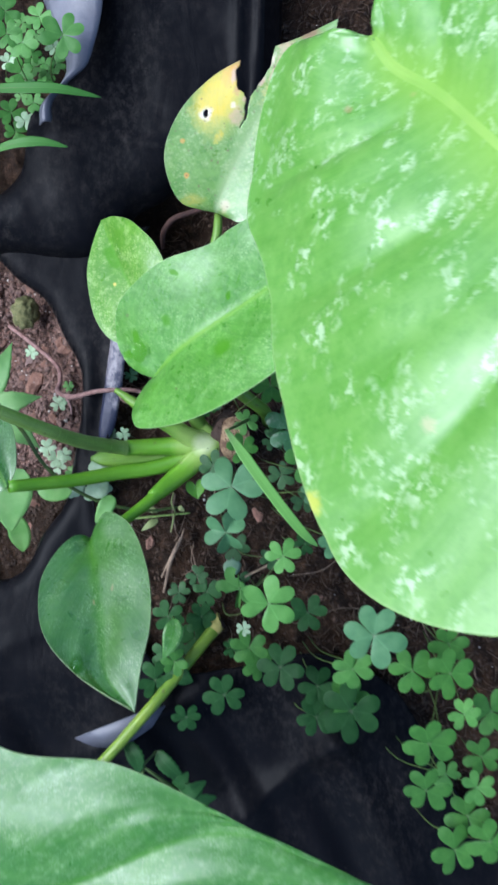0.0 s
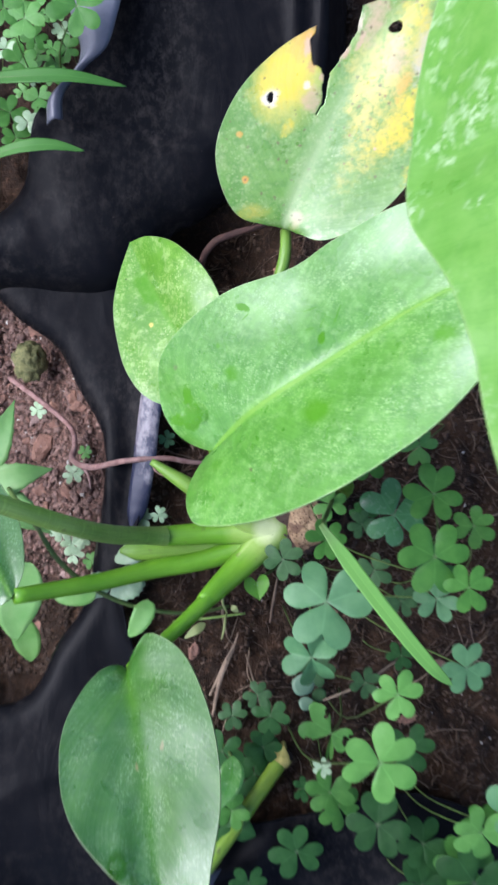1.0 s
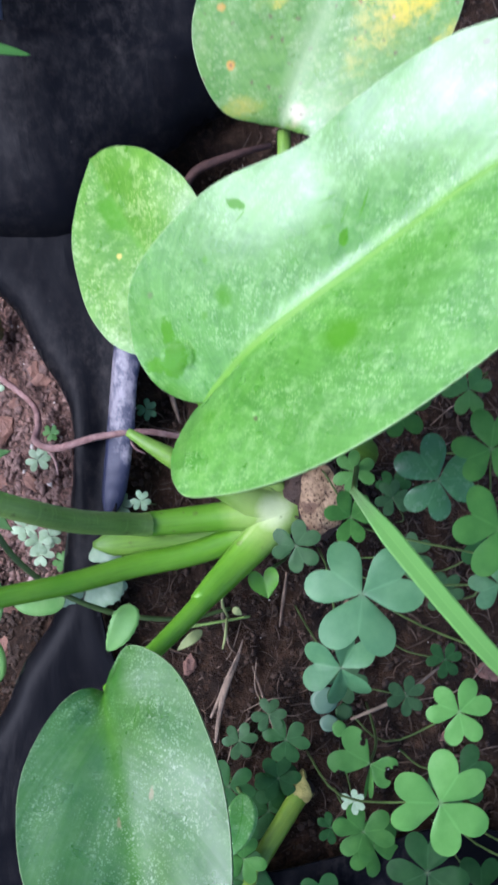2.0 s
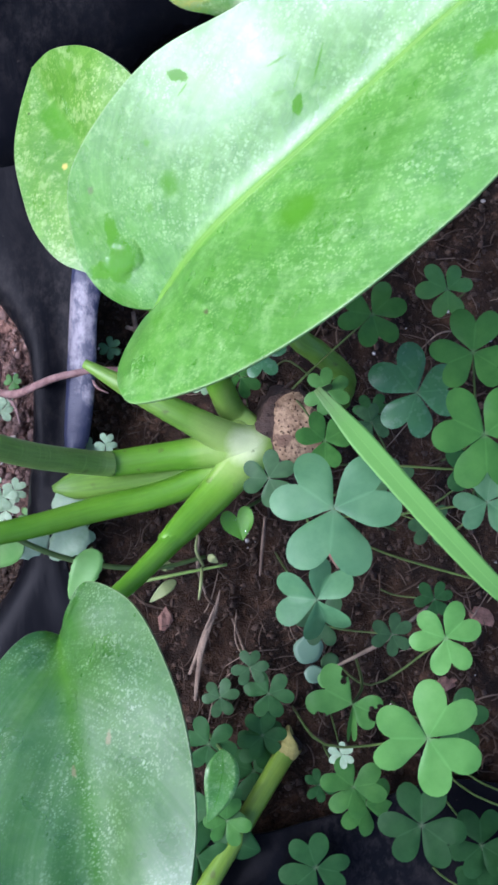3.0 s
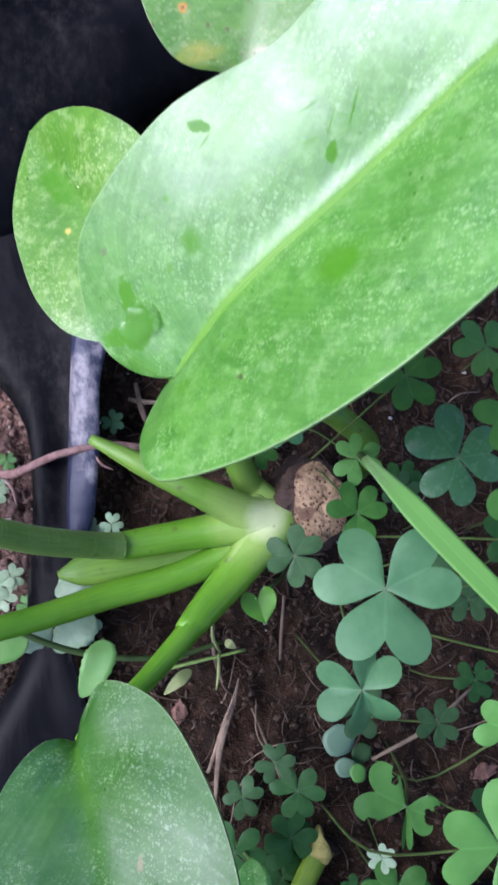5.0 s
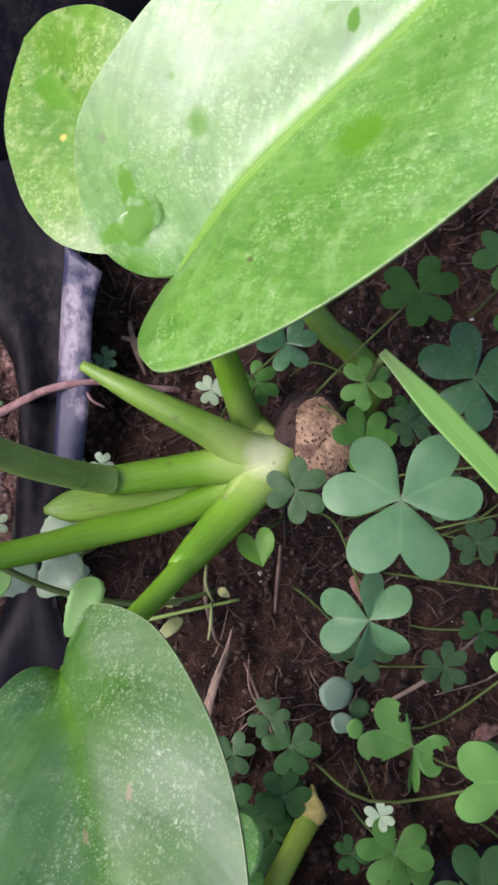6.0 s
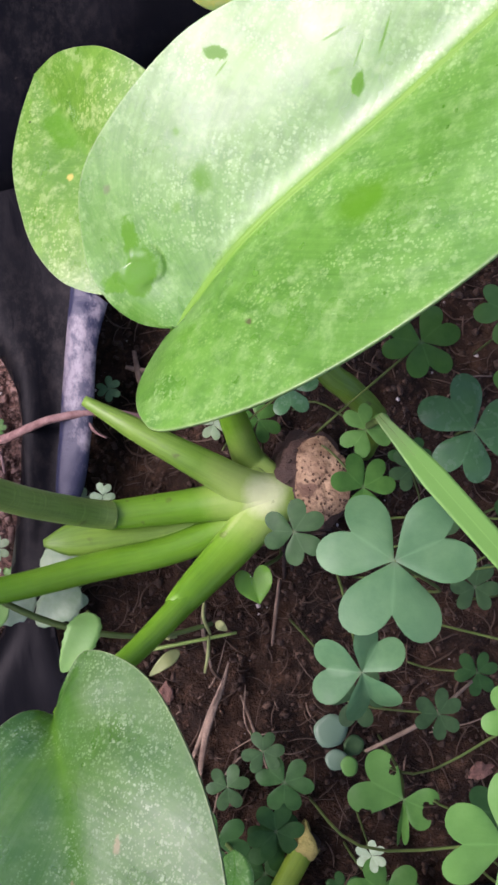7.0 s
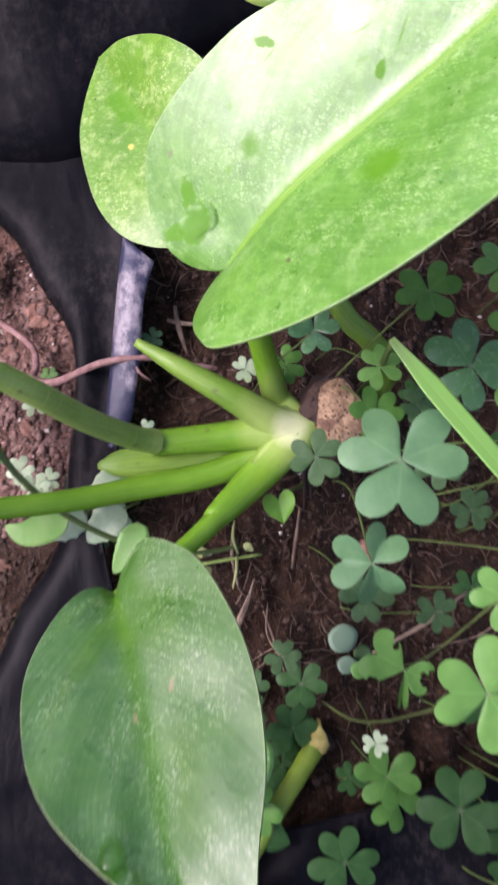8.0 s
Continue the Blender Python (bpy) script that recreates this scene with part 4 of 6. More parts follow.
tube("petiole", [CROWN + Vector((0.002, -0.004, -0.003)), (-0.0400, -0.0098, 0.0285), (-0.0580, -0.0125, 0.0320), (-0.0749, -0.0154, 0.0420), (-0.0995, -0.0176, 0.0585)], [0.0042, 0.0036, 0.0034, 0.0030, 0.0026], M_PETIOLE, plant, sides=12)
tube("petiole", [CROWN + Vector((0.003, -0.003, 0)), (-0.0290, -0.0130, 0.0345), (-0.0385, -0.0215, 0.0415), (-0.0500, -0.0310, 0.0530), tip_of(LEAF5)], [0.0044, 0.0036, 0.0029, 0.0023, 0.0018], M_PETIOLE, plant, sides=12)
tube("sheath", [CROWN + Vector((0.0090, 0.0005, -0.005)), CROWN + Vector((0.003, -0.003, 0)), (-0.0290, -0.0126, 0.0348), (-0.0405, -0.0228, 0.0432)], [0.0060, 0.0059, 0.0058, 0.0055, 0.0051, 0.0048, 0.0045, 0.0041, 0.0037, 0.0029], M_PETIOLE, plant, "broad winged base of a leaf stalk", sides=14, flat=0.8)
tube("sheath", [CROWN + Vector((0.0080, -0.001, -0.004)), CROWN, (-0.0320, 0.0080, 0.0385), (-0.0450, 0.0162, 0.0400), (-0.0575, 0.0246, 0.0398)], [0.0058, 0.0056, 0.0042, 0.0034, 0.0026, 0.0012], M_SHEATH, plant, "pale pointed leaf sheath", sides=12)
tube("sheath", [CROWN + Vector((-0.004, -0.003, -0.004)), (-0.0420, -0.0050, 0.0270), (-0.0560, -0.0055, 0.0285), (-0.0700, -0.0062, 0.0310)], [0.0040, 0.0041, 0.0042, 0.0043, 0.0044, 0.0045, 0.0046, 0.0044, 0.0036, 0.0008], M_SHEATH, plant, "pale blunt leaf sheath", sides=12, flat=0.5)
tube("petiole", [CROWN + Vector((0.003, 0.003, -0.004)), (-0.0213, 0.0100, 0.0285), (-0.0239, 0.0160, 0.0400), (-0.0280, 0.0240, 0.0600), tip_of(MAIN)], [0.0044, 0.0037, 0.0034, 0.0028, 0.0020], M_PETIOLE, plant, sides=12)
tube("petiole", [CROWN + Vector((0.000, 0.004, -0.014)), (-0.0230, 0.0200, 0.0260), (-0.0300, 0.0360, 0.0450), tip_of(LEAF2)], [0.0024, 0.0022, 0.0019, 0.0015], M_PETIOLE, plant, sides=10)
tube("petiole", [(0.0105, 0.0115, 0.0060), (0.0085, 0.0155, 0.0360), (0.0010, 0.0207, 0.0490), (-0.0047, 0.0255, 0.0530), (-0.0130, 0.0420, 0.0560), (-0.0160, 0.0700, 0.0580), (-0.0120, 0.0880, 0.0620), tip_of(LEAF3)], [0.0028, 0.0029, 0.0029, 0.0028, 0.0026, 0.0022, 0.0019, 0.0017], M_SHEATH, plant, sides=10)
for k in range(14):
    a = random.uniform(-2.6, 1.2)
    out = Vector((math.cos(a), math.sin(a), 0))
    foot = Vector((-0.014, 0.002, 0.018)) + out * 0.006
    tube("rootlet", [foot, foot + out * 0.008 + Vector((0, 0, -0.006)), foot + out * random.uniform(0.012, 0.022) + Vector((0, 0, -0.022))], [0.0009, 0.0007, 0.0004], M_HUSK, plant, sides=5, n=4)

neighbour = thing("broad_leaved_plant", "neighbouring plant with large bright green white-flecked leaf on tall stalk", "plant")
blade("leaf", BIG, M_BIG, neighbour, "large bright green leaf with white flecks", rows=110, cols=18, puff=0.004, ripple=0.0036, groove=0.0009, ribbon=0.0020, ribmat=M_RIB_PALE, side_veins=(5.9, 0.14, 1))
tube("petiole", [(0.0850, 0.0700, -0.006), (0.0820, 0.0850, 0.0700), (0.0600, 0.1000, 0.1600), tip_of(BIG)], [0.0045, 0.0040, 0.0034, 0.0024], M_PETIOLE, neighbour, sides=12)
glossy = thing("broad_leaved_plant", "neighbouring plant with dark glossy green leaf over black plastic", "plant")
blade("leaf", LEAF6, M_GLOSS, glossy, "dark glossy green leaf with a pale sheen", puff=0.003, ripple=0.0014, groove=0.002, ribbon=0.0, side_veins=(3.2, -0.55, 1))
tube("petiole", [(-0.1450, -0.2000, -0.004), (-0.1480, -0.1850, 0.0600), (-0.1350, -0.1650, 0.1200), tip_of(LEAF6)], [0.0040, 0.0034, 0.0028, 0.0022], M_PETIOLE, glossy, sides=12)

bm = bmesh.new()
bmesh.ops.create_icosphere(bm, subdivisions=4, radius=1.0)
for v in bm.verts:
    d = v.co.normalized()
    a = math.atan2(d.y, d.x)
    flare = 1 + 0.22 * math.cos(a * 3 + 0.6) * (1 - d.z * d.z) + 0.03 * wave(d.x * 3, d.y * 3, 1.0, 2)
    v.co = Vector((-0.0190, 0.0008, 0.0300)) + Vector((d.x * 0.0050 * flare, d.y * 0.0058 * flare, d.z * 0.0050))
me = bpy.data.meshes.new("crown")
bm.to_mesh(me)
bm.free()
me.polygons.foreach_set("use_smooth", [True] * len(me.polygons))
me.materials.append(M_CROWN)
node_ob = tagged(new("crown", me), "pale whitish-green base where the leaf stalks join")
node_ob.parent = plant

# rhizome: a stout husk with a bored, cut face turned up
rz_v, rz_f = [], []
centre = Vector((-0.0062, 0.0030, 0.0))
for i in range(13):
    h = -0.008 + 0.0415 * i / 12
    swell = 1.0 + 0.10 * math.sin(i / 12 * math.pi)
    for k in range(24):
        a = 2 * math.pi * k / 24
        r = swell * (1 + 0.06 * math.sin(3 * a + i * 0.4) + 0.05 * math.sin(7 * a + i) + (0.12 if i in (4, 8) else 0) + 0.10 * wave(math.cos(a) * 2, math.sin(a) * 2 + i * 0.25, 0.5, 3))
        rz_v.append(centre + Vector((0.0076 * r * math.cos(a) - 0.004 * (1 - i / 12) - (0.0012 if math.cos(a) < 0 and i > 8 else 0), 0.0108 * r * math.sin(a), h)))
    if i:
        for k in range(24):
            a, b = (i - 1) * 24 + k, (i - 1) * 24 + (k + 1) % 24
            rz_f.append((a, b, b + 24, a + 24))
rz_v.append(centre + Vector((-0.001, 0, 0.0325)))
for k in range(24):
    rz_f.append((12 * 24 + k, 12 * 24 + (k + 1) % 24, len(rz_v) - 1))
mesh_object("rhizome", rz_v, rz_f, M_HUSK, plant, "brown fibrous rhizome husk")
cv, cf = [centre + Vector((0.0012, 0, 0.0354))], []
for ring in range(1, 6):
    for k in range(24):
        a, s = 2 * math.pi * k / 24, ring / 5
        r = 1 + 0.07 * math.sin(3 * a + 2) + 0.05 * math.sin(6 * a)
        cv.append(centre + Vector((0.0012 + 0.0066 * r * s * math.cos(a), 0.0100 * r * s * math.sin(a), 0.0354 - 0.0018 * s ** 4 + 0.0006 * wave(k, ring, 2.0, 2))))
for k in range(24):
    cf.append((0, 1 + k, 1 + (k + 1) % 24))
for ring in range(4):
    for k in range(24):
        a, b = 1 + ring * 24 + k, 1 + ring * 24 + (k + 1) % 24
        cf.append((a, a + 24, b + 24, b))
mesh_object("cut_face", cv, cf, M_CUT, plant, "tan cut rhizome face with small brown holes")
for k in range(9):
    a = math.pi * (0.55 + 0.9 * k / 8)
    foot = centre + Vector((0.0000 + 0.0088 * math.cos(a), 0.0122 * math.sin(a), 0.004))
    tube("husk_fibre", [foot, foot + Vector((0.0006, 0, 0.016)), foot + Vector((0.002 + 0.001 * random.random(), 0.001 * random.uniform(-1, 1), 0.028 + 0.006 * random.random()))],
         [0.0009, 0.0007, 0.0003], M_HUSK, plant, sides=5, n=3)

# water on the leaves
def drop(x, y, z, rx, ry, rz, turn, label, wild=1.0, dent=None):
    """A lens of water; dent is the side on which its outline runs inwards."""
    aside = (turn.inverted() @ dent) if dent else None
    verts, faces, rings, around = [(0, 0, rz)], [], 9, 28
    for i in range(1, rings + 1):
        s = i / rings
        for k in range(around):
            a = 2 * math.pi * k / around
            r = s * (1 + wild * (0.13 * math.sin(2 * a + 1) + 0.09 * math.sin(3 * a) + 0.05 * math.sin(5 * a + rx * 9e3)))
            if aside:
                turned = (a - math.atan2(aside.y, aside.x) + math.pi) % (2 * math.pi) - math.pi
                r *= 1 - 0.72 * math.exp(-(turned / 0.55) ** 2)
            verts.append((rx * r * math.cos(a), ry * r * math.sin(a), rz * (1.25 * (1 - s ** 4.5) ** 0.8 - 0.25)))
    faces += [(0, 1 + k, 1 + (k + 1) % around) for k in range(around)]
    for i in range(rings - 1):
        for k in range(around):
            a, b = 1 + i * around + k, 1 + i * around + (k + 1) % around
            faces.append((a, a + around, b + around, b))
    me = bpy.data.meshes.new("water_drop")
    me.from_pydata(verts, [], faces)
    me.polygons.foreach_set("use_smooth", [True] * len(faces))
    me.materials.append(M_WATER)
    ob = tagged(new("water_drop", me), label, "water drop", "drops on the leaves")
    ob.visible_shadow = False
    ob.matrix_world = Matrix.Translation((x, y, z)) @ turn
    return ob


# ---- other growth ----
def leaflet_mesh(name, fold, bend, broad=1.0, bites=(), fine=1):
    """One heart-shaped leaflet, about 1 long, its notch at the far end; bites are round pieces missing from it."""
    def bez(a, b, c, d, u):
        return [(1 - u) ** 3 * p + 3 * (1 - u) ** 2 * u * q + 3 * (1 - u) * u * u * r + u ** 3 * s for p, q, r, s in zip(a, b, c, d)]
    edge = [bez((0, 0.012), (0.10, 0.10), (0.25, 0.40), (0.42, 0.52), u / (7 * fine)) for u in range(7 * fine)]
    edge += [bez((0.42, 0.52), (0.55, 0.61), (0.80, 0.66), (0.92, 0.46), u / (6 * fine)) for u in range(6 * fine)]
    edge += [bez((0.92, 0.46), (1.01, 0.31), (0.92, 0.10), (0.68, 0.0), u / (5 * fine)) for u in range(5 * fine + 1)]
    verts, faces, uvs, cols = [], [], [], 4 * fine
    for i, (ex, ey) in enumerate(edge):
        mx = 0.68 * min(1.0, i / (len(edge) - 1) * 1.05) ** 0.85
        for j in range(-cols, cols + 1):
            s = abs(j) / cols
            uvs.append((i / (len(edge) - 1), j / cols))
            x, y = mx + (ex - mx) * s, math.copysign(ey * s * broad, j) if j else 0.0
            verts.append((x, y, fold * abs(y) - bend * x * x - 0.10 * s ** 3 * abs(y) + 0.02 * math.sin(9 * x + 5 * y) * s))
    span = 2 * cols + 1
    for i in range(len(edge) - 1):
        for j in range(span - 1):
            a = i * span + j
            quad = (a, a + span, a + span + 1, a + 1)
            mx, my = sum(verts[k][0] for k in quad) / 4, sum(verts[k][1] for k in quad) / 4
            if all(math.hypot(mx - bx, my - by) > br for bx, by, br in bites):
                faces.append(quad)
    me = bpy.data.meshes.new(name)
    me.from_pydata(verts, [], faces)
    me.uv_layers.new(name="blade").data.foreach_set("uv", np.array([uvs[i] for f in faces for i in f], "f").ravel())
    me.polygons.foreach_set("use_smooth", [True] * len(faces))
    me.update()
    return me


LEAFLETS = {}
for tone, mat in CLOVER.items():
    LEAFLETS[tone] = []
    for fold, bend, broad in {"folded": ((0.75, 0.30, 0.95), (0.55, 0.20, 1.0))}.get(tone, ((0.04, 0.04, 1.0), (0.14, 0.09, 0.96), (-0.08, 0.10, 1.04))):
        me = leaflet_mesh("leaflet", fold, bend, broad)
        me.materials.append(mat)
        LEAFLETS[tone].append(me)
CLOVER_LABEL = {
    "green": "green three-lobed clover leaf on a thin stalk",
    "light": "bright yellow-green clover leaf on a thin stalk",
    "blue": "grey-green three-lobed clover leaf on a thin stalk",
    "deep": "dark green clover leaf low over the soil, shade put in its colour",
    "pale": "tiny pale clover seedling on the soil",
    "silver": "silvery water-filmed clover leaf near the soil",
    "wet": "wet dark green clover leaf with raindrops",
    "folded": "grey-green clover leaf with drooping folded leaflets",
    "mid": "soft green clover leaf on a thin stalk",
    "dim": "grey-green clover leaf, the shade low down put in its colour",
}


def clover(x, y, z, r, turn, lift=0.1, tone="green", tip_x=0, tip_y=0):
    """One clover leaf: a stalk out of the soil and three leaflets that meet at x, y, z."""
    away = random.uniform(0, 2 * math.pi)
    reach = max(0.002, (z - lie(x, y)) * 0.28)
    fx, fy = x + reach * math.cos(away), y + reach * math.sin(away)
    foot, hub = Vector((fx, fy, lie(fx, fy) - 0.003)), Vector((x, y, z))
    if hub.z - foot.z < 0.006:
        hub.z = foot.z + 0.006
    ob = thing("clover", CLOVER_LABEL[tone], "clover", "clover leaves round the plant")
    bow = foot.lerp(hub, 0.55) + Vector((reach * 0.3 * math.cos(away), reach * 0.3 * math.sin(away), 0.0))
    thin = 0.00018 + 0.014 * r
    tube("stalk", [foot, bow, hub], [thin * 1.2, thin, thin * 0.8], M_STALK, ob, sides=5, n=4)
    lean = Matrix.Rotation(radians(tip_x + random.uniform(-9, 9)), 4, "X") @ Matrix.Rotation(radians(tip_y + random.uniform(-9, 9)), 4, "Y")
    for k in range(3):
        leaf = new("leaflet", random.choice(LEAFLETS[tone]))
        leaf.parent = ob
        size = r * random.uniform(0.93, 1.05)
        leaf.matrix_basis = Matrix.Translation(hub) @ lean @ Matrix.Rotation(radians(turn + 120 * k + random.uniform(-6, 6)), 4, "Z") \
            @ Matrix.Rotation(radians(random.uniform(-14, 6) - lift * 30), 4, "Y") @ Matrix.Diagonal((size, size * random.uniform(0.95, 1.06), size, 1))
    if tone == "wet":
        for k in range(9):
            a, s = random.uniform(0, 6.28), random.uniform(0.35, 0.8) * r
            drop(x + s * math.cos(a), y + s * math.sin(a), z + 0.0002, random.uniform(0.0003, 0.0006), random.uniform(0.0003, 0.0007), 0.0006, Matrix.Identity(4), "tiny clear raindrop on a clover leaf")
    return ob


clover(-0.0045, -0.0148, 0.1035, 0.0121, 141, 0.00, 'blue', 0, 0)
clover(0.0097, -0.0594, 0.0965, 0.0106, 176, 0.00, 'light', 0, 0)
clover(0.0150, -0.0413, 0.0960, 0.0072, 35, 0.00, 'light', 0, 0)
clover(0.0257, -0.0038, 0.0980, 0.0100, 148, 0.00, 'green', 0, 0)
clover(0.0280, 0.0130, 0.0875, 0.0086, 85, 0.15, 'green', 0, 0)
clover(0.0182, 0.0068, 0.0770, 0.0100, 125, 0.00, 'wet', 0, 0)
clover(0.0122, 0.0026, 0.0495, 0.0048, 100, 0.10, 'dim', 0, 0)
clover(0.0348, -0.0124, 0.098, 0.0071, 30, 0.15, 'green', 0, 0)
clover(0.0290, -0.0173, 0.083, 0.0069, 200, 0.10, 'blue', 0, 0)
clover(0.0411, 0.0033, 0.080, 0.0063, 60, 0.15, 'green', 0, 0)
clover(0.0366, -0.0368, 0.085, 0.0081, 90, 0.10, 'blue', 0, 0)
clover(0.0021, -0.0937, 0.022, 0.0089, 130, 0.15, 'green', 0, 0)
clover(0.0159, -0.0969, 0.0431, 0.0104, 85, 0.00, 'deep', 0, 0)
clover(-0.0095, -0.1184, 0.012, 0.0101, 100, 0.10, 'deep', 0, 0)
clover(0.0477, -0.0920, 0.055, 0.0069, 100, 0.15, 'green', 0, 0)
clover(0.0458, -0.1132, 0.037, 0.0097, 150, 0.15, 'green', 0, 0)
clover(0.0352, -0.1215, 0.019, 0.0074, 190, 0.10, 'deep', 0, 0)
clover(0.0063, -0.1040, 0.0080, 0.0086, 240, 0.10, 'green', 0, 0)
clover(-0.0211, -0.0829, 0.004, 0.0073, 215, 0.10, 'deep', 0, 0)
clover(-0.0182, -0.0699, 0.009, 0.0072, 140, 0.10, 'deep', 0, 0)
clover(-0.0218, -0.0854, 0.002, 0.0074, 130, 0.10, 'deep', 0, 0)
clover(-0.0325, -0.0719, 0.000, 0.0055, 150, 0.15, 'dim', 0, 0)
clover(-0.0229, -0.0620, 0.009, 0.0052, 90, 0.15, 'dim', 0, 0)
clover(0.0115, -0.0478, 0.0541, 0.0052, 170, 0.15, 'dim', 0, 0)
clover(0.0004, 0.0100, 0.0650, 0.0054, 115, 0.00, 'light', 0, 0)
clover(-0.0010, -0.0012, 0.0640, 0.0068, 140, 0.10, 'green', 0, 0)
clover(0.0105, 0.0244, 0.0760, 0.0078, 160, 0.15, 'green', 0, 0)
clover(0.0250, 0.0268, 0.084, 0.0060, 150, 0.00, 'light', 0, 0)
clover(-0.0138, -0.0086, 0.0470, 0.0068, 55, 0.10, 'dim', 0, 0)
clover(-0.0063, -0.0965, 0.010, 0.0049, 120, 0.10, 'deep', 0, 0)
clover(-0.0072, -0.0344, 0.0790, 0.0092, 50, -0.50, 'folded', 0, 0)
clover(-0.0044, -0.0437, 0.050, 0.0066, 260, 0.10, 'dim', 0, 0)
clover(-0.0135, 0.0205, 0.0600, 0.0062, 30, 0.10, 'wet', 0, 0)
clover(-0.0182, 0.0186, 0.0300, 0.0056, 300, 0.10, 'green', 0, 0)
clover(-0.0288, 0.0197, 0.0200, 0.0040, 250, 0.10, 'pale', 0, 0)
clover(-0.0003, -0.0845, 0.0230, 0.0036, 60, 0.20, 'pale', 0, 0)
clover(0.0159, -0.0123, 0.050, 0.0060, 60, 0.20, 'dim', 0, 0)
clover(0.0133, 0.0056, 0.045, 0.0049, 30, 0.10, 'deep', 0, 0)
clover(0.0260, -0.0241, 0.040, 0.0057, 80, 0.20, 'dim', 0, 0)
clover(0.0273, -0.0443, 0.030, 0.0052, 40, 0.20, 'deep', 0, 0)
clover(0.0372, -0.0109, 0.050, 0.0082, 60, 0.10, 'deep', 0, 0)
clover(0.0493, -0.0708, 0.098, 0.0117, 200, 0.10, 'blue', 0, 0)
clover(0.0680, -0.0900, 0.075, 0.0096, 150, 0.15, 'green', 0, 0)
clover(0.0821, -0.0898, 0.080, 0.0101, 120, 0.15, 'green', 0, 0)
clover(0.0866, -0.1044, 0.085, 0.0066, 100, 0.10, 'light', 0, 0)
clover(0.0719, -0.1144, 0.090, 0.0102, 110, 0.15, 'green', 0, 0)
clover(0.0729, -0.1363, 0.080, 0.0094, 95, 0.15, 'green', 0, 0)
clover(0.0851, -0.1375, 0.060, 0.0066, 20, 0.10, 'light', 0, 0)
clover(0.0956, -0.1389, 0.070, 0.0074, 130, 0.10, 'light', 0, 0)
clover(0.0942, -0.1547, 0.060, 0.0095, 100, 0.15, 'green', 0, 0)
clover(0.0877, -0.1667, 0.065, 0.0098, 100, 0.15, 'green', 0, 0)
clover(0.1010, -0.1608, 0.070, 0.0106, 120, 0.15, 'green', 0, 0)
clover(0.0998, -0.1298, 0.060, 0.0081, 110, 0.15, 'green', 0, 0)
clover(0.1012, -0.1078, 0.070, 0.0097, 160, 0.15, 'green', 0, 0)
clover(0.0458, -0.0934, 0.060, 0.0090, 130, 0.10, 'light', 0, 0)
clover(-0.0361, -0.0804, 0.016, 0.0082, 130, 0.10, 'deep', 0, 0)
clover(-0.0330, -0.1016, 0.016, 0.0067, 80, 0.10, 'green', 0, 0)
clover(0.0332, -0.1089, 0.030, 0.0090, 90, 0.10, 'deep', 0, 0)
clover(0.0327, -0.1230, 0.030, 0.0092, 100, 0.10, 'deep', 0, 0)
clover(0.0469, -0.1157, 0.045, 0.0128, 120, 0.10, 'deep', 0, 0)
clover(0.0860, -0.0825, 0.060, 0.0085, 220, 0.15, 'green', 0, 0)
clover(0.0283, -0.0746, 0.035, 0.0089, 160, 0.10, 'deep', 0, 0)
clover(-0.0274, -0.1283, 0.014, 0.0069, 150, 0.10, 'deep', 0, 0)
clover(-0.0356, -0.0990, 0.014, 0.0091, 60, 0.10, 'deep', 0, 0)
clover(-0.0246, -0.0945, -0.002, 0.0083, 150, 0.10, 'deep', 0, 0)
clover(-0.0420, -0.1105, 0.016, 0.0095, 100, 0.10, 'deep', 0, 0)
clover(-0.1058, 0.1728, 0.020, 0.0068, 130, 0.15, 'green', 0, 0)
clover(-0.1049, 0.1797, 0.045, 0.0067, 160, 0.15, 'green', 0, 0)
clover(-0.0980, 0.1760, 0.045, 0.0074, 20, 0.10, 'light', 0, 0)
clover(-0.0787, 0.1760, 0.052, 0.0102, 45, 0.15, 'green', 0, 0)
clover(-0.0943, 0.1943, 0.030, 0.0067, 110, 0.10, 'light', 0, 0)
clover(-0.1005, 0.1776, 0.015, 0.0053, 70, 0.10, 'light', 0, 0)
clover(-0.0950, 0.1770, 0.010, 0.0048, 170, 0.10, 'light', 0, 0)
clover(-0.1125, 0.1582, 0.010, 0.0070, 100, 0.15, 'green', 0, 0)
clover(-0.1116, 0.1505, 0.005, 0.0060, 60, 0.15, 'green', 0, 0)
clover(-0.1097, 0.1968, 0.030, 0.0072, 80, 0.15, 'green', 0, 0)
clover(-0.0973, 0.1949, 0.012, 0.0035, 0, 0.10, 'light', 0, 0)
clover(-0.0910, 0.1865, 0.016, 0.0042, 47, 0.10, 'pale', 0, 0)
clover(-0.1006, 0.1820, 0.020, 0.0050, 94, 0.10, 'green', 0, 0)
clover(-0.0931, 0.1759, 0.024, 0.0034, 141, 0.10, 'light', 0, 0)
clover(-0.1067, 0.2003, 0.012, 0.0043, 188, 0.10, 'light', 0, 0)
clover(-0.0897, 0.1984, 0.016, 0.0050, 235, 0.10, 'pale', 0, 0)
clover(-0.0988, 0.1881, 0.020, 0.0034, 282, 0.10, 'green', 0, 0)
clover(-0.0910, 0.1889, 0.024, 0.0042, 329, 0.10, 'light', 0, 0)
clover(-0.1093, 0.1863, 0.012, 0.0051, 376, 0.10, 'light', 0, 0)
clover(-0.1024, 0.1692, 0.016, 0.0034, 423, 0.10, 'pale', 0, 0)
clover(-0.0945, 0.1676, 0.020, 0.0042, 470, 0.10, 'green', 0, 0)
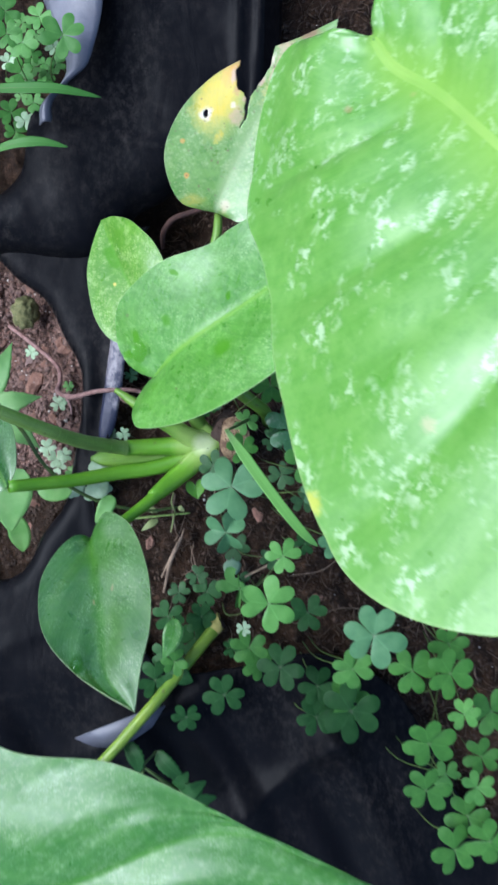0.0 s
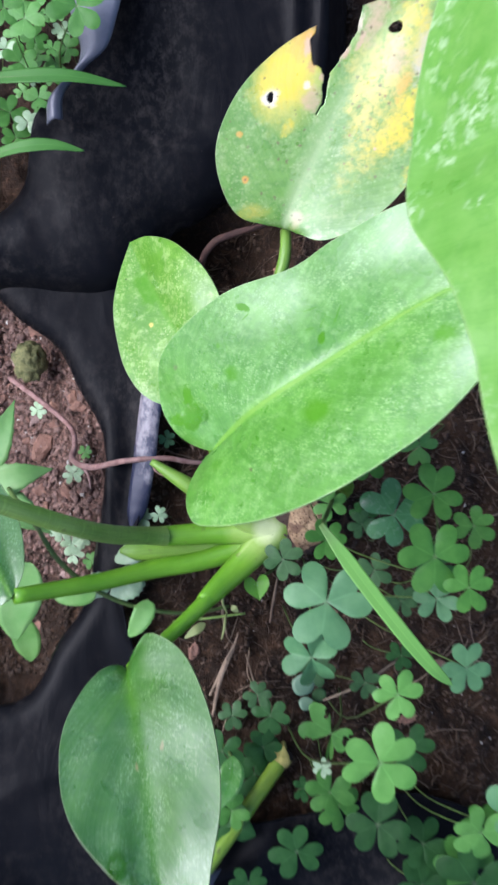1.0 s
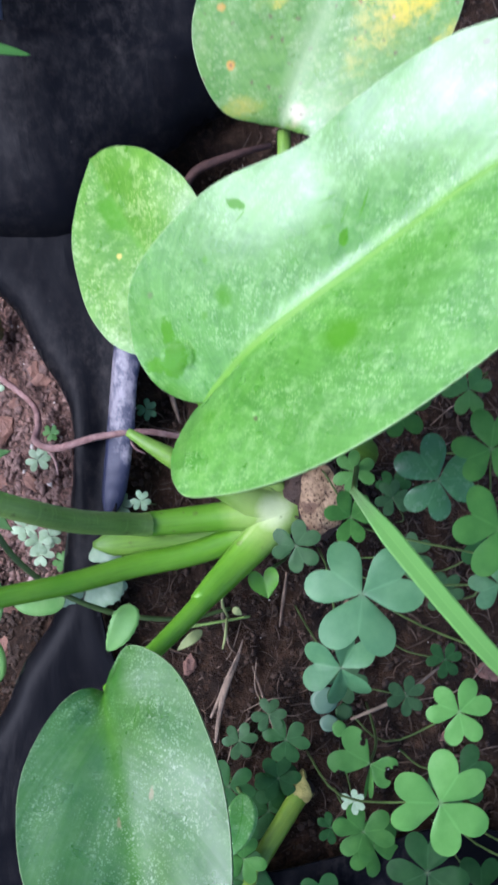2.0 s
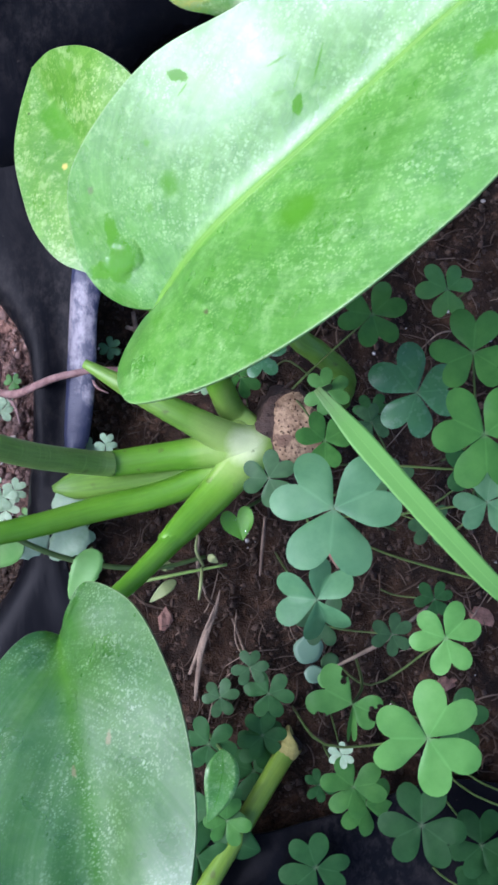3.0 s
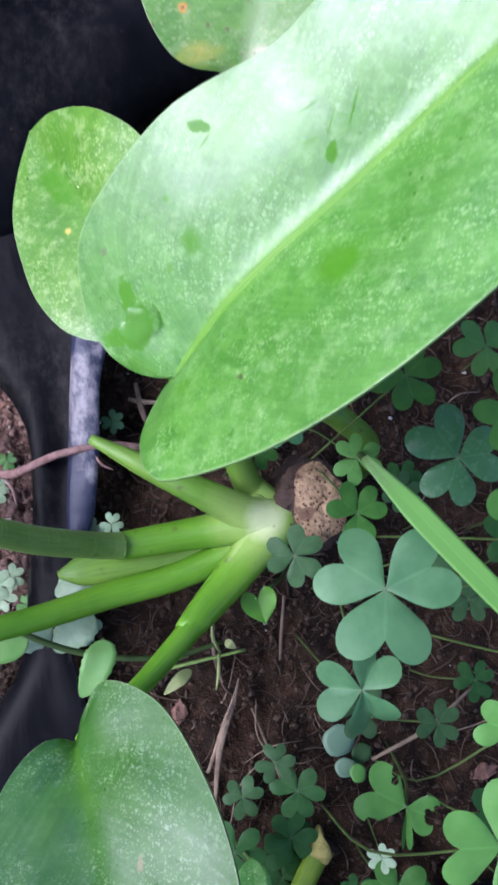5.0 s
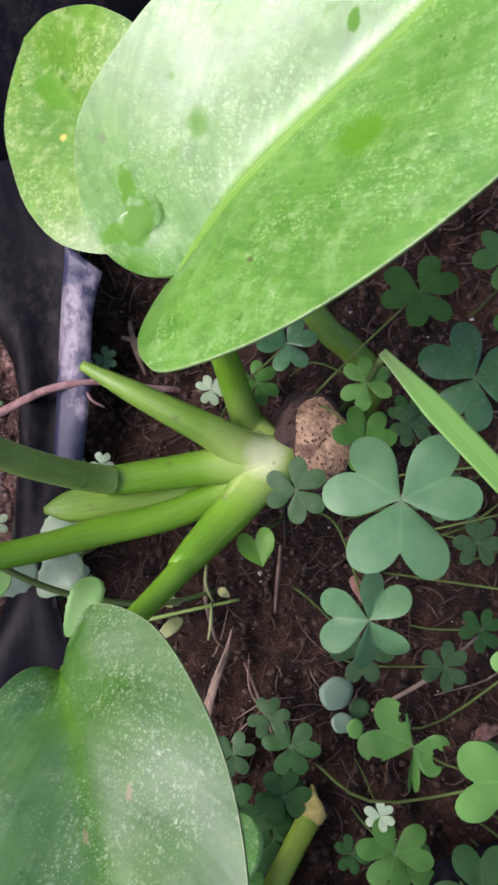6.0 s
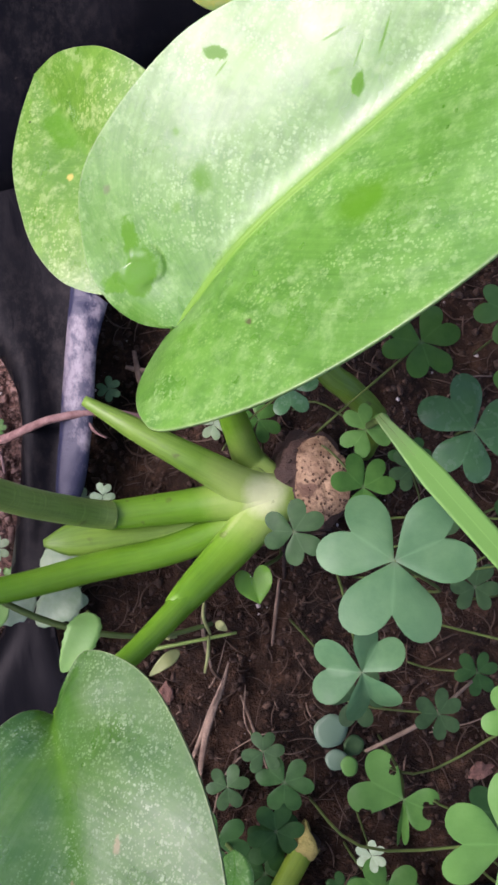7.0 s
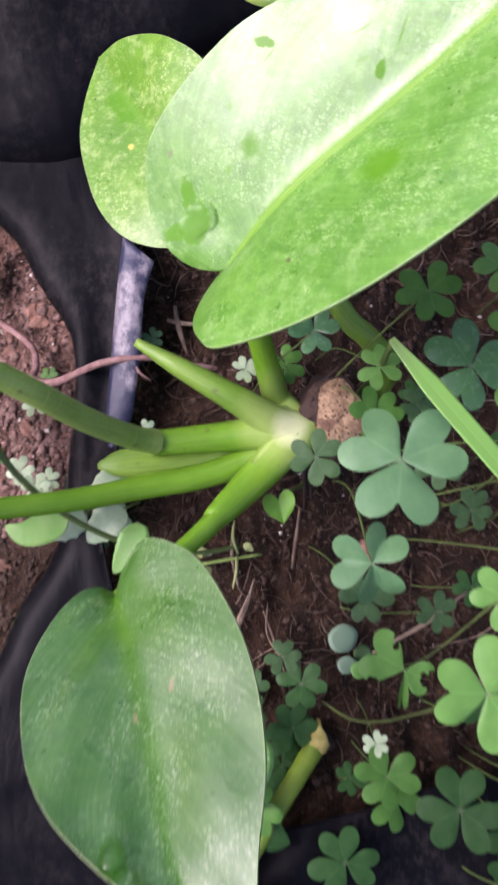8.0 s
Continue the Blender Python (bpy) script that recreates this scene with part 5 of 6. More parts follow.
clover(-0.0982, 0.1577, 0.024, 0.0049, 517, 0.10, 'light', 0, 0)
clover(-0.1071, 0.1655, 0.012, 0.0035, 564, 0.10, 'light', 0, 0)
clover(-0.1122, 0.1798, 0.016, 0.0042, 611, 0.10, 'pale', 0, 0)
clover(-0.0888, 0.1776, 0.020, 0.0050, 658, 0.10, 'green', 0, 0)
clover(-0.1087, 0.1660, 0.024, 0.0034, 705, 0.10, 'light', 0, 0)
clover(-0.0985, 0.1575, 0.012, 0.0043, 752, 0.10, 'light', 0, 0)
clover(-0.1042, 0.1520, 0.016, 0.0050, 799, 0.10, 'pale', 0, 0)
clover(-0.1138, 0.0486, -0.035, 0.0037, 70, 0.10, 'pale', 0, 0)
clover(-0.0924, 0.0302, -0.028, 0.0032, 30, 0.10, 'light', 0, 0)
clover(-0.0982, 0.0211, -0.030, 0.0045, 100, 0.10, 'pale', 0, 0)
clover(-0.0955, 0.0238, -0.030, 0.0030, 40, 0.10, 'pale', 0, 0)
clover(-0.0697, 0.0104, 0.004, 0.0050, 100, 0.10, 'pale', 0, 0)
clover(-0.0654, 0.0039, 0.004, 0.0042, 40, 0.10, 'pale', 0, 0)
clover(-0.0746, 0.0039, 0.004, 0.0027, 40, 0.10, 'light', 0, 0)
clover(-0.0556, 0.0337, 0.004, 0.0035, 60, 0.10, 'blue', 0, 0)
clover(-0.0583, 0.0052, 0.010, 0.0033, 80, 0.10, 'pale', 0, 0)
clover(-0.1014, -0.0018, -0.020, 0.0047, 100, 0.10, 'pale', 0, 0)
clover(-0.0969, -0.0070, -0.020, 0.0047, 150, 0.10, 'pale', 0, 0)
clover(-0.0929, -0.0054, -0.020, 0.0041, 60, 0.10, 'pale', 0, 0)
clover(-0.0961, -0.0115, -0.020, 0.0041, 20, 0.10, 'pale', 0, 0)
clover(-0.0710, -0.0202, 0.003, 0.0061, 20, 0.10, 'pale', 0, 0)
clover(-0.0747, -0.0239, 0.003, 0.0045, 100, 0.10, 'blue', 0, 0)
clover(-0.0890, -0.0141, -0.020, 0.0037, 100, 0.10, 'light', 0, 0)

# a clover leaf that has been eaten: one leaflet with two bites, one hollowed out, one hanging folded
eaten = thing("clover", "chewed green clover leaf with bitten margins on a thin stalk", "clover", "clover leaves round the plant")
eaten_hub = Vector((-0.0016, -0.0573, 0.0759))
tube("stalk", [(0.0090, -0.0640, lie(0.009, -0.064) - 0.003), (0.0050, -0.0620, 0.0400), eaten_hub], [0.0004, 0.0004, 0.0003], M_STALK, eaten, sides=5, n=5)
for fold, bend, bites, turn, tilt, size in ((0.06, 0.05, ((0.46, -0.52, 0.10), (0.42, -0.36, 0.075), (0.47, 0.56, 0.11), (0.57, 0.54, 0.06)), 146, -4, 0.0096),
                                            (0.20, 0.10, ((0.82, -0.02, 0.22), (0.66, 0.12, 0.10), (0.88, 0.30, 0.10)), -28, -8, 0.0062),
                                            (1.60, 0.15, (), 264, 10, 0.0088)):
    piece = leaflet_mesh("leaflet", fold, bend, 0.20 if fold > 1 else 1.0, bites, 4)
    piece.materials.append(CLOVER["mid"])
    leaf = new("leaflet", piece)
    leaf.parent = eaten
    leaf.matrix_basis = Matrix.Translation(eaten_hub) @ Matrix.Rotation(radians(turn), 4, "Z") @ Matrix.Rotation(radians(tilt), 4, "Y") @ Matrix.Scale(size, 4)

# ---- weeds, grass, roots, litter ----
def grass_blade(points, width, label, mat=M_GRASS, stem=None):
    """A long folded blade with a thin rib under its middle."""
    curve = spline(points, 10)
    verts, faces, uvs = [], [], []
    n = len(curve) - 1
    for i, p in enumerate(curve):
        u = i / n
        way = (curve[min(i + 1, n)] - curve[max(i - 1, 0)]).normalized()
        side = way.cross(Vector((0.05, 0.1, 1))).normalized()
        up = side.cross(way)
        w = width * min(1, (0.3 + 5.0 * u) if stem else (0.1 + 1.4 * u)) * (1 - u ** (5 if stem else 3)) ** 0.8 + 0.0001
        for s in range(-4, 5):
            verts.append(p + side * (w * s / 4) + up * ((0.05 if stem else 0.10) * w * abs(s) / 4))
            uvs.append((u, s / 4))
    for i in range(n):
        for s in range(8):
            a = i * 9 + s
            faces.append((a, a + 1, a + 10, a + 9))
    ob = thing("grass_blade", label, "grass", "grass blades")
    leaf = mesh_object("blade", verts, faces, mat, ob, uvs=uvs)
    leaf.modifiers.new("thickness", "SOLIDIFY").thickness = 0.0002
    if stem:
        tube("stem", stem, [0.0010, 0.0008, 0.0006], M_STALK, ob, sides=6, n=5)
    tube("rib", [p - Vector((0, 0, 0.0002)) for p in curve[::10]], [width * 0.12, width * 0.08, width * 0.03], M_STALK, ob, sides=5, n=5)
    return ob


grass_blade([(-0.0063, 0.0064, 0.1117), (0.0050, -0.0096, 0.1131), (0.0143, -0.0220, 0.1129), (0.0218, -0.0310, 0.1110), (0.0274, -0.0363, 0.1076)],
            0.0019, "bright green folded grass blade arching over the clover", stem=[(0.0060, 0.0140, -0.004), (0.0030, 0.0120, 0.0500), (-0.0055, 0.0062, 0.1080)])
grass_blade([(-0.1335, 0.1669, 0.0120), (-0.1173, 0.1597, 0.0340), (-0.1015, 0.1573, 0.0420), (-0.0830, 0.1562, 0.0440), (-0.0644, 0.1540, 0.0400)], 0.0034, "green pointed grass blade reaching over black plastic", CLOVER["green"])
grass_blade([(-0.1316, 0.1361, 0.0100), (-0.1160, 0.1332, 0.0300), (-0.1026, 0.1346, 0.0370), (-0.0910, 0.1349, 0.0380), (-0.0798, 0.1333, 0.0360)], 0.0030, "short green grass blade reaching over black plastic", CLOVER["green"])

cut_stem = thing("cut_stem", "green cut leaf stalk lying on the plastic, its end dried yellow", "stem")
tube("stem", [(-0.0142, -0.0885, 0.0014), (-0.0250, -0.1010, 0.0080), (-0.0450, -0.1240, 0.0190), (-0.0740, -0.1560, 0.0210), (-0.1120, -0.1920, 0.0220)], [0.0031, 0.0029, 0.0027, 0.0026, 0.0026], M_CUTSTEM, cut_stem, sides=10)
end_at, end_way = Vector((-0.0128, -0.0868, 0.0016)), Vector((0.62, 0.74, 0.10)).normalized()
end_side = end_way.cross(Vector((0, 0, 1))).normalized()
end_top = end_side.cross(end_way)
ev, ef = [], []
for ring, (reach, wide) in enumerate(((-0.0030, 0.0031), (0.0002, 0.0034), (0.0018, 0.0036))):
    for k in range(24):
        a = 2 * math.pi * k / 24
        torn = (0.0002 * math.sin(5 * a) + 0.0022 * math.cos(a - 3.0)) * (ring == 2)
        ev.append(end_at + end_way * (reach + torn) + end_side * (wide * math.cos(a)) + end_top * (wide * math.sin(a)))
for ring in range(2):
    for k in range(24):
        a, b = ring * 24 + k, ring * 24 + (k + 1) % 24
        ef.append((a, b, b + 24, a + 24))
torn_end = mesh_object("dried_end", ev, ef, M_CHIP_PALE, cut_stem, "yellow-brown torn dry end")
torn_end.modifiers.new("thickness", "SOLIDIFY").thickness = 0.0005
tube("core", [end_at - end_way * 0.001, end_at + end_way * 0.0004, end_at + end_way * 0.0016], [0.0033, 0.0032, 0.0026], M_HUSK, cut_stem, "dark shrivelled core", sides=10, n=3)

root = thing("root", "thin pinkish-brown woody root running across the bag's edge", "root")
tube("root_run", [(-0.1290, 0.0640, -0.048), (-0.1130, 0.0530, -0.0335), (-0.0985, 0.0410, -0.0265), (-0.0955, 0.0330, -0.022), (-0.0955, 0.0270, -0.0165), (-0.0860, 0.0235, -0.004), (-0.0700, 0.0255, 0.0110), (-0.0560, 0.0262, 0.0115), (-0.0450, 0.0245, 0.0060), (-0.0300, 0.0235, -0.003)],
     [0.0012, 0.0012, 0.0011, 0.0012, 0.0013, 0.0013, 0.0011, 0.0010, 0.0009, 0.0007], M_ROOT, root, sides=7)
tube("rootlet", [(-0.0905, 0.0242, -0.0100), (-0.0880, 0.0200, -0.0100), (-0.0875, 0.0150, -0.0120)], [0.0006, 0.0005, 0.0003], M_ROOT, root, sides=5, n=4)
tube("rootlet", [(-0.0610, 0.0258, 0.0118), (-0.0590, 0.0215, 0.0125), (-0.0560, 0.0195, 0.0120)], [0.0005, 0.0004, 0.0002], M_ROOT, root, sides=5, n=4)
root_b = thing("root", "curved reddish root in the gap below the sheet", "root")
tube("root_run", [(-0.0420, 0.0984, -0.0100), (-0.0409, 0.1040, -0.0020), (-0.0360, 0.1095, 0.0020), (-0.0281, 0.1124, 0.0030), (-0.0200, 0.1146, 0.0030), (-0.0113, 0.1181, -0.0020)], [0.0010, 0.0014, 0.0015, 0.0014, 0.0012, 0.0009], M_ROOT_SHADED, root_b, sides=8)


def oval(name, points_mid, width, mat, parent, label="", teeth=0.0, tip=1.0):
    """A small thin leaf along a curve, its margin toothed or plain."""
    curve = spline(points_mid, 8)
    n, verts, faces, uvs = len(curve) - 1, [], [], []
    for i, p in enumerate(curve):
        u = i / n
        uvs += [(u, k / 3) for k in range(-3, 4)]
        way = (curve[min(i + 1, n)] - curve[max(i - 1, 0)]).normalized()
        side = way.cross(Vector((0, 0, 1))).normalized()
        w = width * (math.sin(math.pi * min(u ** 0.75 * 0.985 + 0.01, 1)) ** (0.75 * tip)) * (1 + teeth * (1 if i % 3 == 0 else -0.4))
        for s in range(-3, 4):
            verts.append(p + side * (w * s / 3) + Vector((0, 0, 0.12 * w * abs(s) / 3)))
    for i in range(n):
        for s in range(6):
            a = i * 7 + s
            faces.append((a, a + 1, a + 8, a + 7))
    ob = mesh_object(name, verts, faces, mat, parent, label, uvs=uvs)
    ob.modifiers.new("thickness", "SOLIDIFY").thickness = 0.0003
    return ob


weed = thing("weed", "thin-stemmed green weed with small oval leaves, one nibbled", "weed")
tube("stem", [(-0.135, 0.030, -0.055), (-0.118, 0.0180, 0.000), (-0.0975, 0.0046, 0.0400), (-0.0890, -0.0080, 0.0420), (-0.0780, -0.0190, 0.0350), (-0.0640, -0.0270, 0.0240), (-0.0470, -0.0310, 0.0130), (-0.0330, -0.0300, 0.0040)],
     [0.0008, 0.0009, 0.0009, 0.0009, 0.0008, 0.0008, 0.0007, 0.0006], M_STALK, weed, sides=7)
oval("leaf", [(-0.0595, -0.0221, 0.0400), (-0.0601, -0.0253, 0.0430), (-0.0626, -0.0299, 0.0430), (-0.0660, -0.0343, 0.0400)], 0.0036, M_WEED, weed, "nibbled small green leaf", 0.05, 0.8)
tube("leaf_stalk", [(-0.0660, -0.0262, 0.0255), (-0.0630, -0.0250, 0.034), (-0.0595, -0.0221, 0.0400)], [0.0006, 0.0005, 0.0005], M_STALK, weed, sides=5, n=4)
oval("leaf", [(-0.0780, -0.0200, 0.034), (-0.0850, -0.0215, 0.026), (-0.0930, -0.0225, 0.018), (-0.0990, -0.0200, 0.014)], 0.0042, M_WEED, weed)
oval("leaf", [(-0.1060, -0.0120, 0.010), (-0.1110, -0.0220, 0.004), (-0.1150, -0.0330, 0.000), (-0.1160, -0.0430, -0.004)], 0.0088, M_WEED, weed)
oval("leaf", [(-0.1180, -0.0360, -0.020), (-0.1170, -0.0440, -0.024), (-0.1160, -0.0510, -0.026), (-0.1160, -0.0560, -0.028)], 0.0058, M_WEED, weed)
lobed = thing("weed", "light green weed with pointed lobed leaves", "weed")
tube("stem", [(-0.142, 0.022, -0.060), (-0.136, 0.020, -0.030), (-0.128, 0.0170, 0.002)], [0.0012, 0.001, 0.0008], M_STALK, lobed, sides=6, n=5)
oval("leaf", [(-0.128, 0.0170, 0.002), (-0.119, 0.0180, 0.007), (-0.109, 0.0210, 0.008), (-0.0985, 0.0232, 0.004)], 0.0062, M_WEED, lobed, "", 0.05, 1.5)
oval("leaf", [(-0.128, 0.0170, 0.002), (-0.121, 0.0280, 0.006), (-0.1165, 0.0400, 0.006), (-0.1140, 0.0500, 0.001)], 0.0052, M_WEED, lobed, "", 0.05, 1.6)
oval("leaf", [(-0.128, 0.0170, 0.002), (-0.118, 0.0110, 0.006), (-0.108, 0.0050, 0.006), (-0.100, -0.0020, 0.001)], 0.0070, M_WEED, lobed, "", 0.05, 1.5)
heart = thing("seedling", "small glossy cupped green seedling leaf holding water", "seedling")
tube("stalk", [(-0.0130, -0.0120, -0.002), (-0.0150, -0.0140, 0.018), (-0.0200, -0.0160, 0.0285)], [0.0006, 0.0005, 0.0005], M_STALK, heart, sides=5, n=4)
piece = leaflet_mesh("leaf", 0.30, -0.10, 0.80, (), 2)
piece.materials.append(M_SEEDLING)
leaf = tagged(new("leaf", piece), "glossy cupped leaf")
leaf.parent = heart
leaf.matrix_basis = Matrix.Translation((-0.0215, -0.0245, 0.0285)) @ Matrix.Rotation(radians(100), 4, "Z") @ Matrix.Scale(0.0092, 4)
drop(-0.0228, -0.0185, 0.0296, 0.0008, 0.0020, 0.0006, Matrix.Identity(4), "clear rain water on a seedling leaf")
drop(-0.0204, -0.0222, 0.0296, 0.0006, 0.0014, 0.0005, Matrix.Identity(4), "clear rain water on a seedling leaf")


def round_seedling(discs, label):
    """Round flat seedling leaves, each on a short stalk."""
    ob = thing("seedling", label, "seedling")
    for x, y, h, r, mat in discs:
        dv, df = [(x, y, h)], []
        for ring in (1, 2, 3):
            for k in range(20):
                a = 2 * math.pi * k / 20
                w = r * ring / 3 * (1 + 0.06 * math.sin(2 * a + x * 900) + 0.03 * math.sin(5 * a))
                dv.append((x + w * math.cos(a), y + w * math.sin(a), h + 0.12 * r * (ring / 3) ** 2 * math.cos(2 * a + y * 700)))
        df += [(0, 1 + k, 1 + (k + 1) % 20) for k in range(20)]
        for ring in (0, 1):
            for k in range(20):
                a, b = 1 + ring * 20 + k, 1 + ring * 20 + (k + 1) % 20
                df.append((a, a + 20, b + 20, b))
        disc = mesh_object("leaf", dv, df, mat, ob, uvs=[(0.5, 0.5)] * len(dv))
        disc.modifiers.new("thickness", "SOLIDIFY").thickness = 0.0003
        tube("stalk", [(x, y, h - 0.0002), (x + 0.001, y - 0.001, (h + lie(x, y)) / 2), (x + 0.0015, y, lie(x, y) - 0.003)], [0.0003, 0.0003, 0.0004], M_STALK, ob, sides=5, n=3)
    return ob


round_seedling(((-0.0061, -0.0573, 0.0150, 0.0041, CLOVER["silver"]), (0.0000, -0.0628, 0.0085, 0.0026, CLOVER["dim"]), (-0.0048, -0.0655, 0.0100, 0.0027, CLOVER["silver"]), (-0.0020, -0.0668, 0.0120, 0.0023, CLOVER["light"])),
               "round silvery seedling leaves filmed with water on the soil")

wet_leaf = thing("seedling", "dark green oval leaf filmed with rain water", "seedling")
tube("stalk", [(-0.0370, -0.0820, 0.000), (-0.0340, -0.0810, 0.014), (-0.0322, -0.0800, 0.0245)], [0.0007, 0.0006, 0.0005], M_STALK, wet_leaf, sides=5, n=4)
oval("leaf", [(-0.0320, -0.0795, 0.0245), (-0.0325, -0.0850, 0.0262), (-0.0345, -0.0920, 0.0255), (-0.0378, -0.0990, 0.0230)], 0.0046, M_GLOSS, wet_leaf, "wet glossy blade", 0.0, 1.3)
for x, y, r in ((-0.0325, -0.0840, 0.0012), (-0.0335, -0.0880, 0.0009), (-0.0350, -0.0930, 0.0007)):
    drop(x, y, 0.0262, r, r * 1.4, 0.0004, Matrix.Identity(4), "clear rain water on a seedling leaf")

clod = thing("clod", "mossy grey-green crumbly clod on dry soil", "clod")
bm = bmesh.new()
bmesh.ops.create_icosphere(bm, subdivisions=4, radius=1.0)
for v in bm.verts:
    d = v.co.normalized()
    v.co = Vector((-0.1165, 0.0690, -0.0330)) + Vector((d.x * 0.0070, d.y * 0.0085, d.z * 0.0065)) * (1 + 0.22 * noise.fractal(d * 2.6, 0.9, 2.0, 5))
me = bpy.data.meshes.new("clod_body")
bm.to_mesh(me)
bm.free()
me.polygons.foreach_set("use_smooth", [True] * len(me.polygons))
me.materials.append(M_MOSS)
ob = new("clod_body", me)
ob.parent = clod


def chip(x, y, size, turn, mat, label, lift=0.0012):
    """A ragged flat flake of bark."""
    bm = bmesh.new()
    bmesh.ops.create_icosphere(bm, subdivisions=2, radius=1.0)
    k = random.uniform(0, 50)
    for v in bm.verts:
        d = v.co.normalized()
        s = 1 + 0.5 * noise.fractal(d * 1.7 + Vector((k, 0, 0)), 0.9, 2.0, 3)
        v.co = Vector((d.x * size * s, d.y * size * 0.6 * s, d.z * size * 0.22 * s))
    me = bpy.data.meshes.new("bark_chip")
    bm.to_mesh(me)
    bm.free()
    me.materials.append(mat)
    ob = tagged(new("bark_chip", me), label, "bark chip", "bark chips on the soil")
    ob.matrix_world = pose(x, y, soil_height(x, y) + lift, random.uniform(-12, 12), random.uniform(-12, 12), turn)


for x, y, s, turn in ((-0.0950, 0.0500, 0.0042, 20), (-0.0985, 0.0535, 0.0030, 80), (-0.1150, 0.0330, 0.0062, 60), (-0.1020, 0.0135, 0.0034, 120), (-0.1080, 0.0430, 0.0030, 10),
                      (-0.1180, 0.0850, 0.0050, 140), (-0.0100, 0.1000, 0.0045, 30)):
    chip(x, y, s, turn, M_CHIP, "reddish-brown flake of bark on dry soil")
for x, y, s, turn in ((0.0345, -0.0750, 0.0036, 10), (-0.0470, -0.0480, 0.0034, 70), (0.0480, -0.0560, 0.0045, 150), (0.0060, -0.0330, 0.0045, 100)):
    chip(x, y, s, turn, M_CHIP, "dull brown flake of bark on moist soil")


for k in range(34):
    a, q = random.uniform(-2.2, 1.9), random.uniform(0.2, 0.97)
    x, y = -0.150 + 0.058 * q * math.cos(a), 0.012 + 0.078 * q * math.sin(a)
    chip(x, y, random.uniform(0.0014, 0.0042), random.uniform(0, 180), M_CHIP if k % 3 else M_CLAY, "reddish-brown crumb of bark on dry soil")


def straw(points, r, label="dry tan straw fibre lying on the soil"):
    pts = [Vector((x, y, soil_height(x, y) + r + h)) for x, y, h in points]
    ob = tube("straw", pts, [r * 0.7, r, r * 0.5], M_STRAW, None, "", 6, 5, 0.3 if r > 0.0012 else 0.6)
    tagged(ob, label, "straw", "straws on the soil")


shred = thing("leaf_shred", "frayed dry brown leaf shred curled on the soil", "leaf shred")
for name, points, radii in (("strip", [(-0.0400, -0.0725, 0.001), (-0.0388, -0.0660, 0.003), (-0.0362, -0.0560, 0.004), (-0.0318, -0.0465, 0.005), (-0.0296, -0.0400, 0.007)], (0.0005, 0.0008, 0.0010, 0.0007, 0.0002)),
                            ("strand", [(-0.0412, -0.0650, 0.003), (-0.0388, -0.0600, 0.005), (-0.0352, -0.0520, 0.006), (-0.0312, -0.0440, 0.006)], (0.0005, 0.0006, 0.0006, 0.0002))):
    tube(name, [Vector((x, y, soil_height(x, y) + 0.0008 + h)) for x, y, h in points], radii, M_STRAW, shred, sides=7, n=6, flat=0.4)
straw([(-0.0270, -0.0500, 0.001), (-0.0235, -0.0620, 0.003), (-0.0205, -0.0740, 0.001)], 0.0004)
straw([(-0.0345, -0.0240, 0.002), (-0.0355, -0.0330, 0.004), (-0.0340, -0.0430, 0.001)], 0.0006)
straw([(-0.0145, -0.0200, 0.001), (-0.0160, -0.0290, 0.003), (-0.0175, -0.0380, 0.001)], 0.0006)
straw([(-0.0510, 0.0405, 0.002), (-0.0470, 0.0390, 0.004), (-0.0410, 0.0380, 0.002)], 0.0009)
straw([(-0.0485, 0.0450, 0.002), (-0.0475, 0.0370, 0.005), (-0.0455, 0.0290, 0.002)], 0.0009)
straw([(0.0350, -0.1120, 0.006), (0.0520, -0.1130, 0.008), (0.0700, -0.1160, 0.006)], 0.0010)
straw([(0.0000, -0.0600, 0.030), (0.0120, -0.0520, 0.045), (0.0240, -0.0450, 0.040)], 0.0006, "dry pale stalk slung between the clover")
for k in range(36):
    x, y = random.uniform(-0.05, 0.12), random.uniform(-0.10, 0.10)
    a, l = random.uniform(0, 6.28), random.uniform(0.006, 0.022)
    straw([(x, y, 0.0005), (x + l * math.cos(a), y + l * math.sin(a), random.uniform(0.0, 0.004)), (x + 2 * l * math.cos(a + 0.3), y + 2 * l * math.sin(a + 0.3), 0.0)], random.uniform(0.00012, 0.00030),
          "thin dry root fibre on the soil")


def crumbs(name, label, mat, count, place, low, high, seed):
    """Loose soil crumbs, too many to count, in one mesh."""
    rng = random.Random(seed)
    bm = bmesh.new()
    bmesh.ops.create_icosphere(bm, subdivisions=1, radius=1.0)
    unit = np.array([v.co[:] for v in bm.verts])
    tris = np.array([[v.index for v in f.verts] for f in bm.faces])
    bm.free()
    vs, fs = [], []
    for k in range(count):
        x, y = place(rng)
        s = low + (high - low) * rng.random() ** 3
        jag = np.array([[rng.uniform(0.35, 1.35)] for _ in unit])
        shape = unit * jag * s * np.array([rng.uniform(0.7, 1.3), rng.uniform(0.7, 1.3), rng.uniform(0.5, 0.9)])
        vs.append(shape + np.array([x, y, soil_height(x, y) + 0.3 * s]))
        fs.append(tris + k * len(unit))
    tagged(mesh_object(name, np.vstack(vs).tolist(), np.vstack(fs).tolist(), mat), label, "soil crumbs", kind="stuff")


def in_bag(rng):
    while True:
        x, y = rng.uniform(-0.075, 0.13), rng.uniform(-0.20, 0.22)
        if inside(x, y, BAG_MOUTH):
            return x, y


def in_hollow(rng):
    while True:
        x, y = rng.uniform(-0.15, -0.085), rng.uniform(-0.022, 0.10)
        if inside(x, y, HOLLOW):
            return x, y


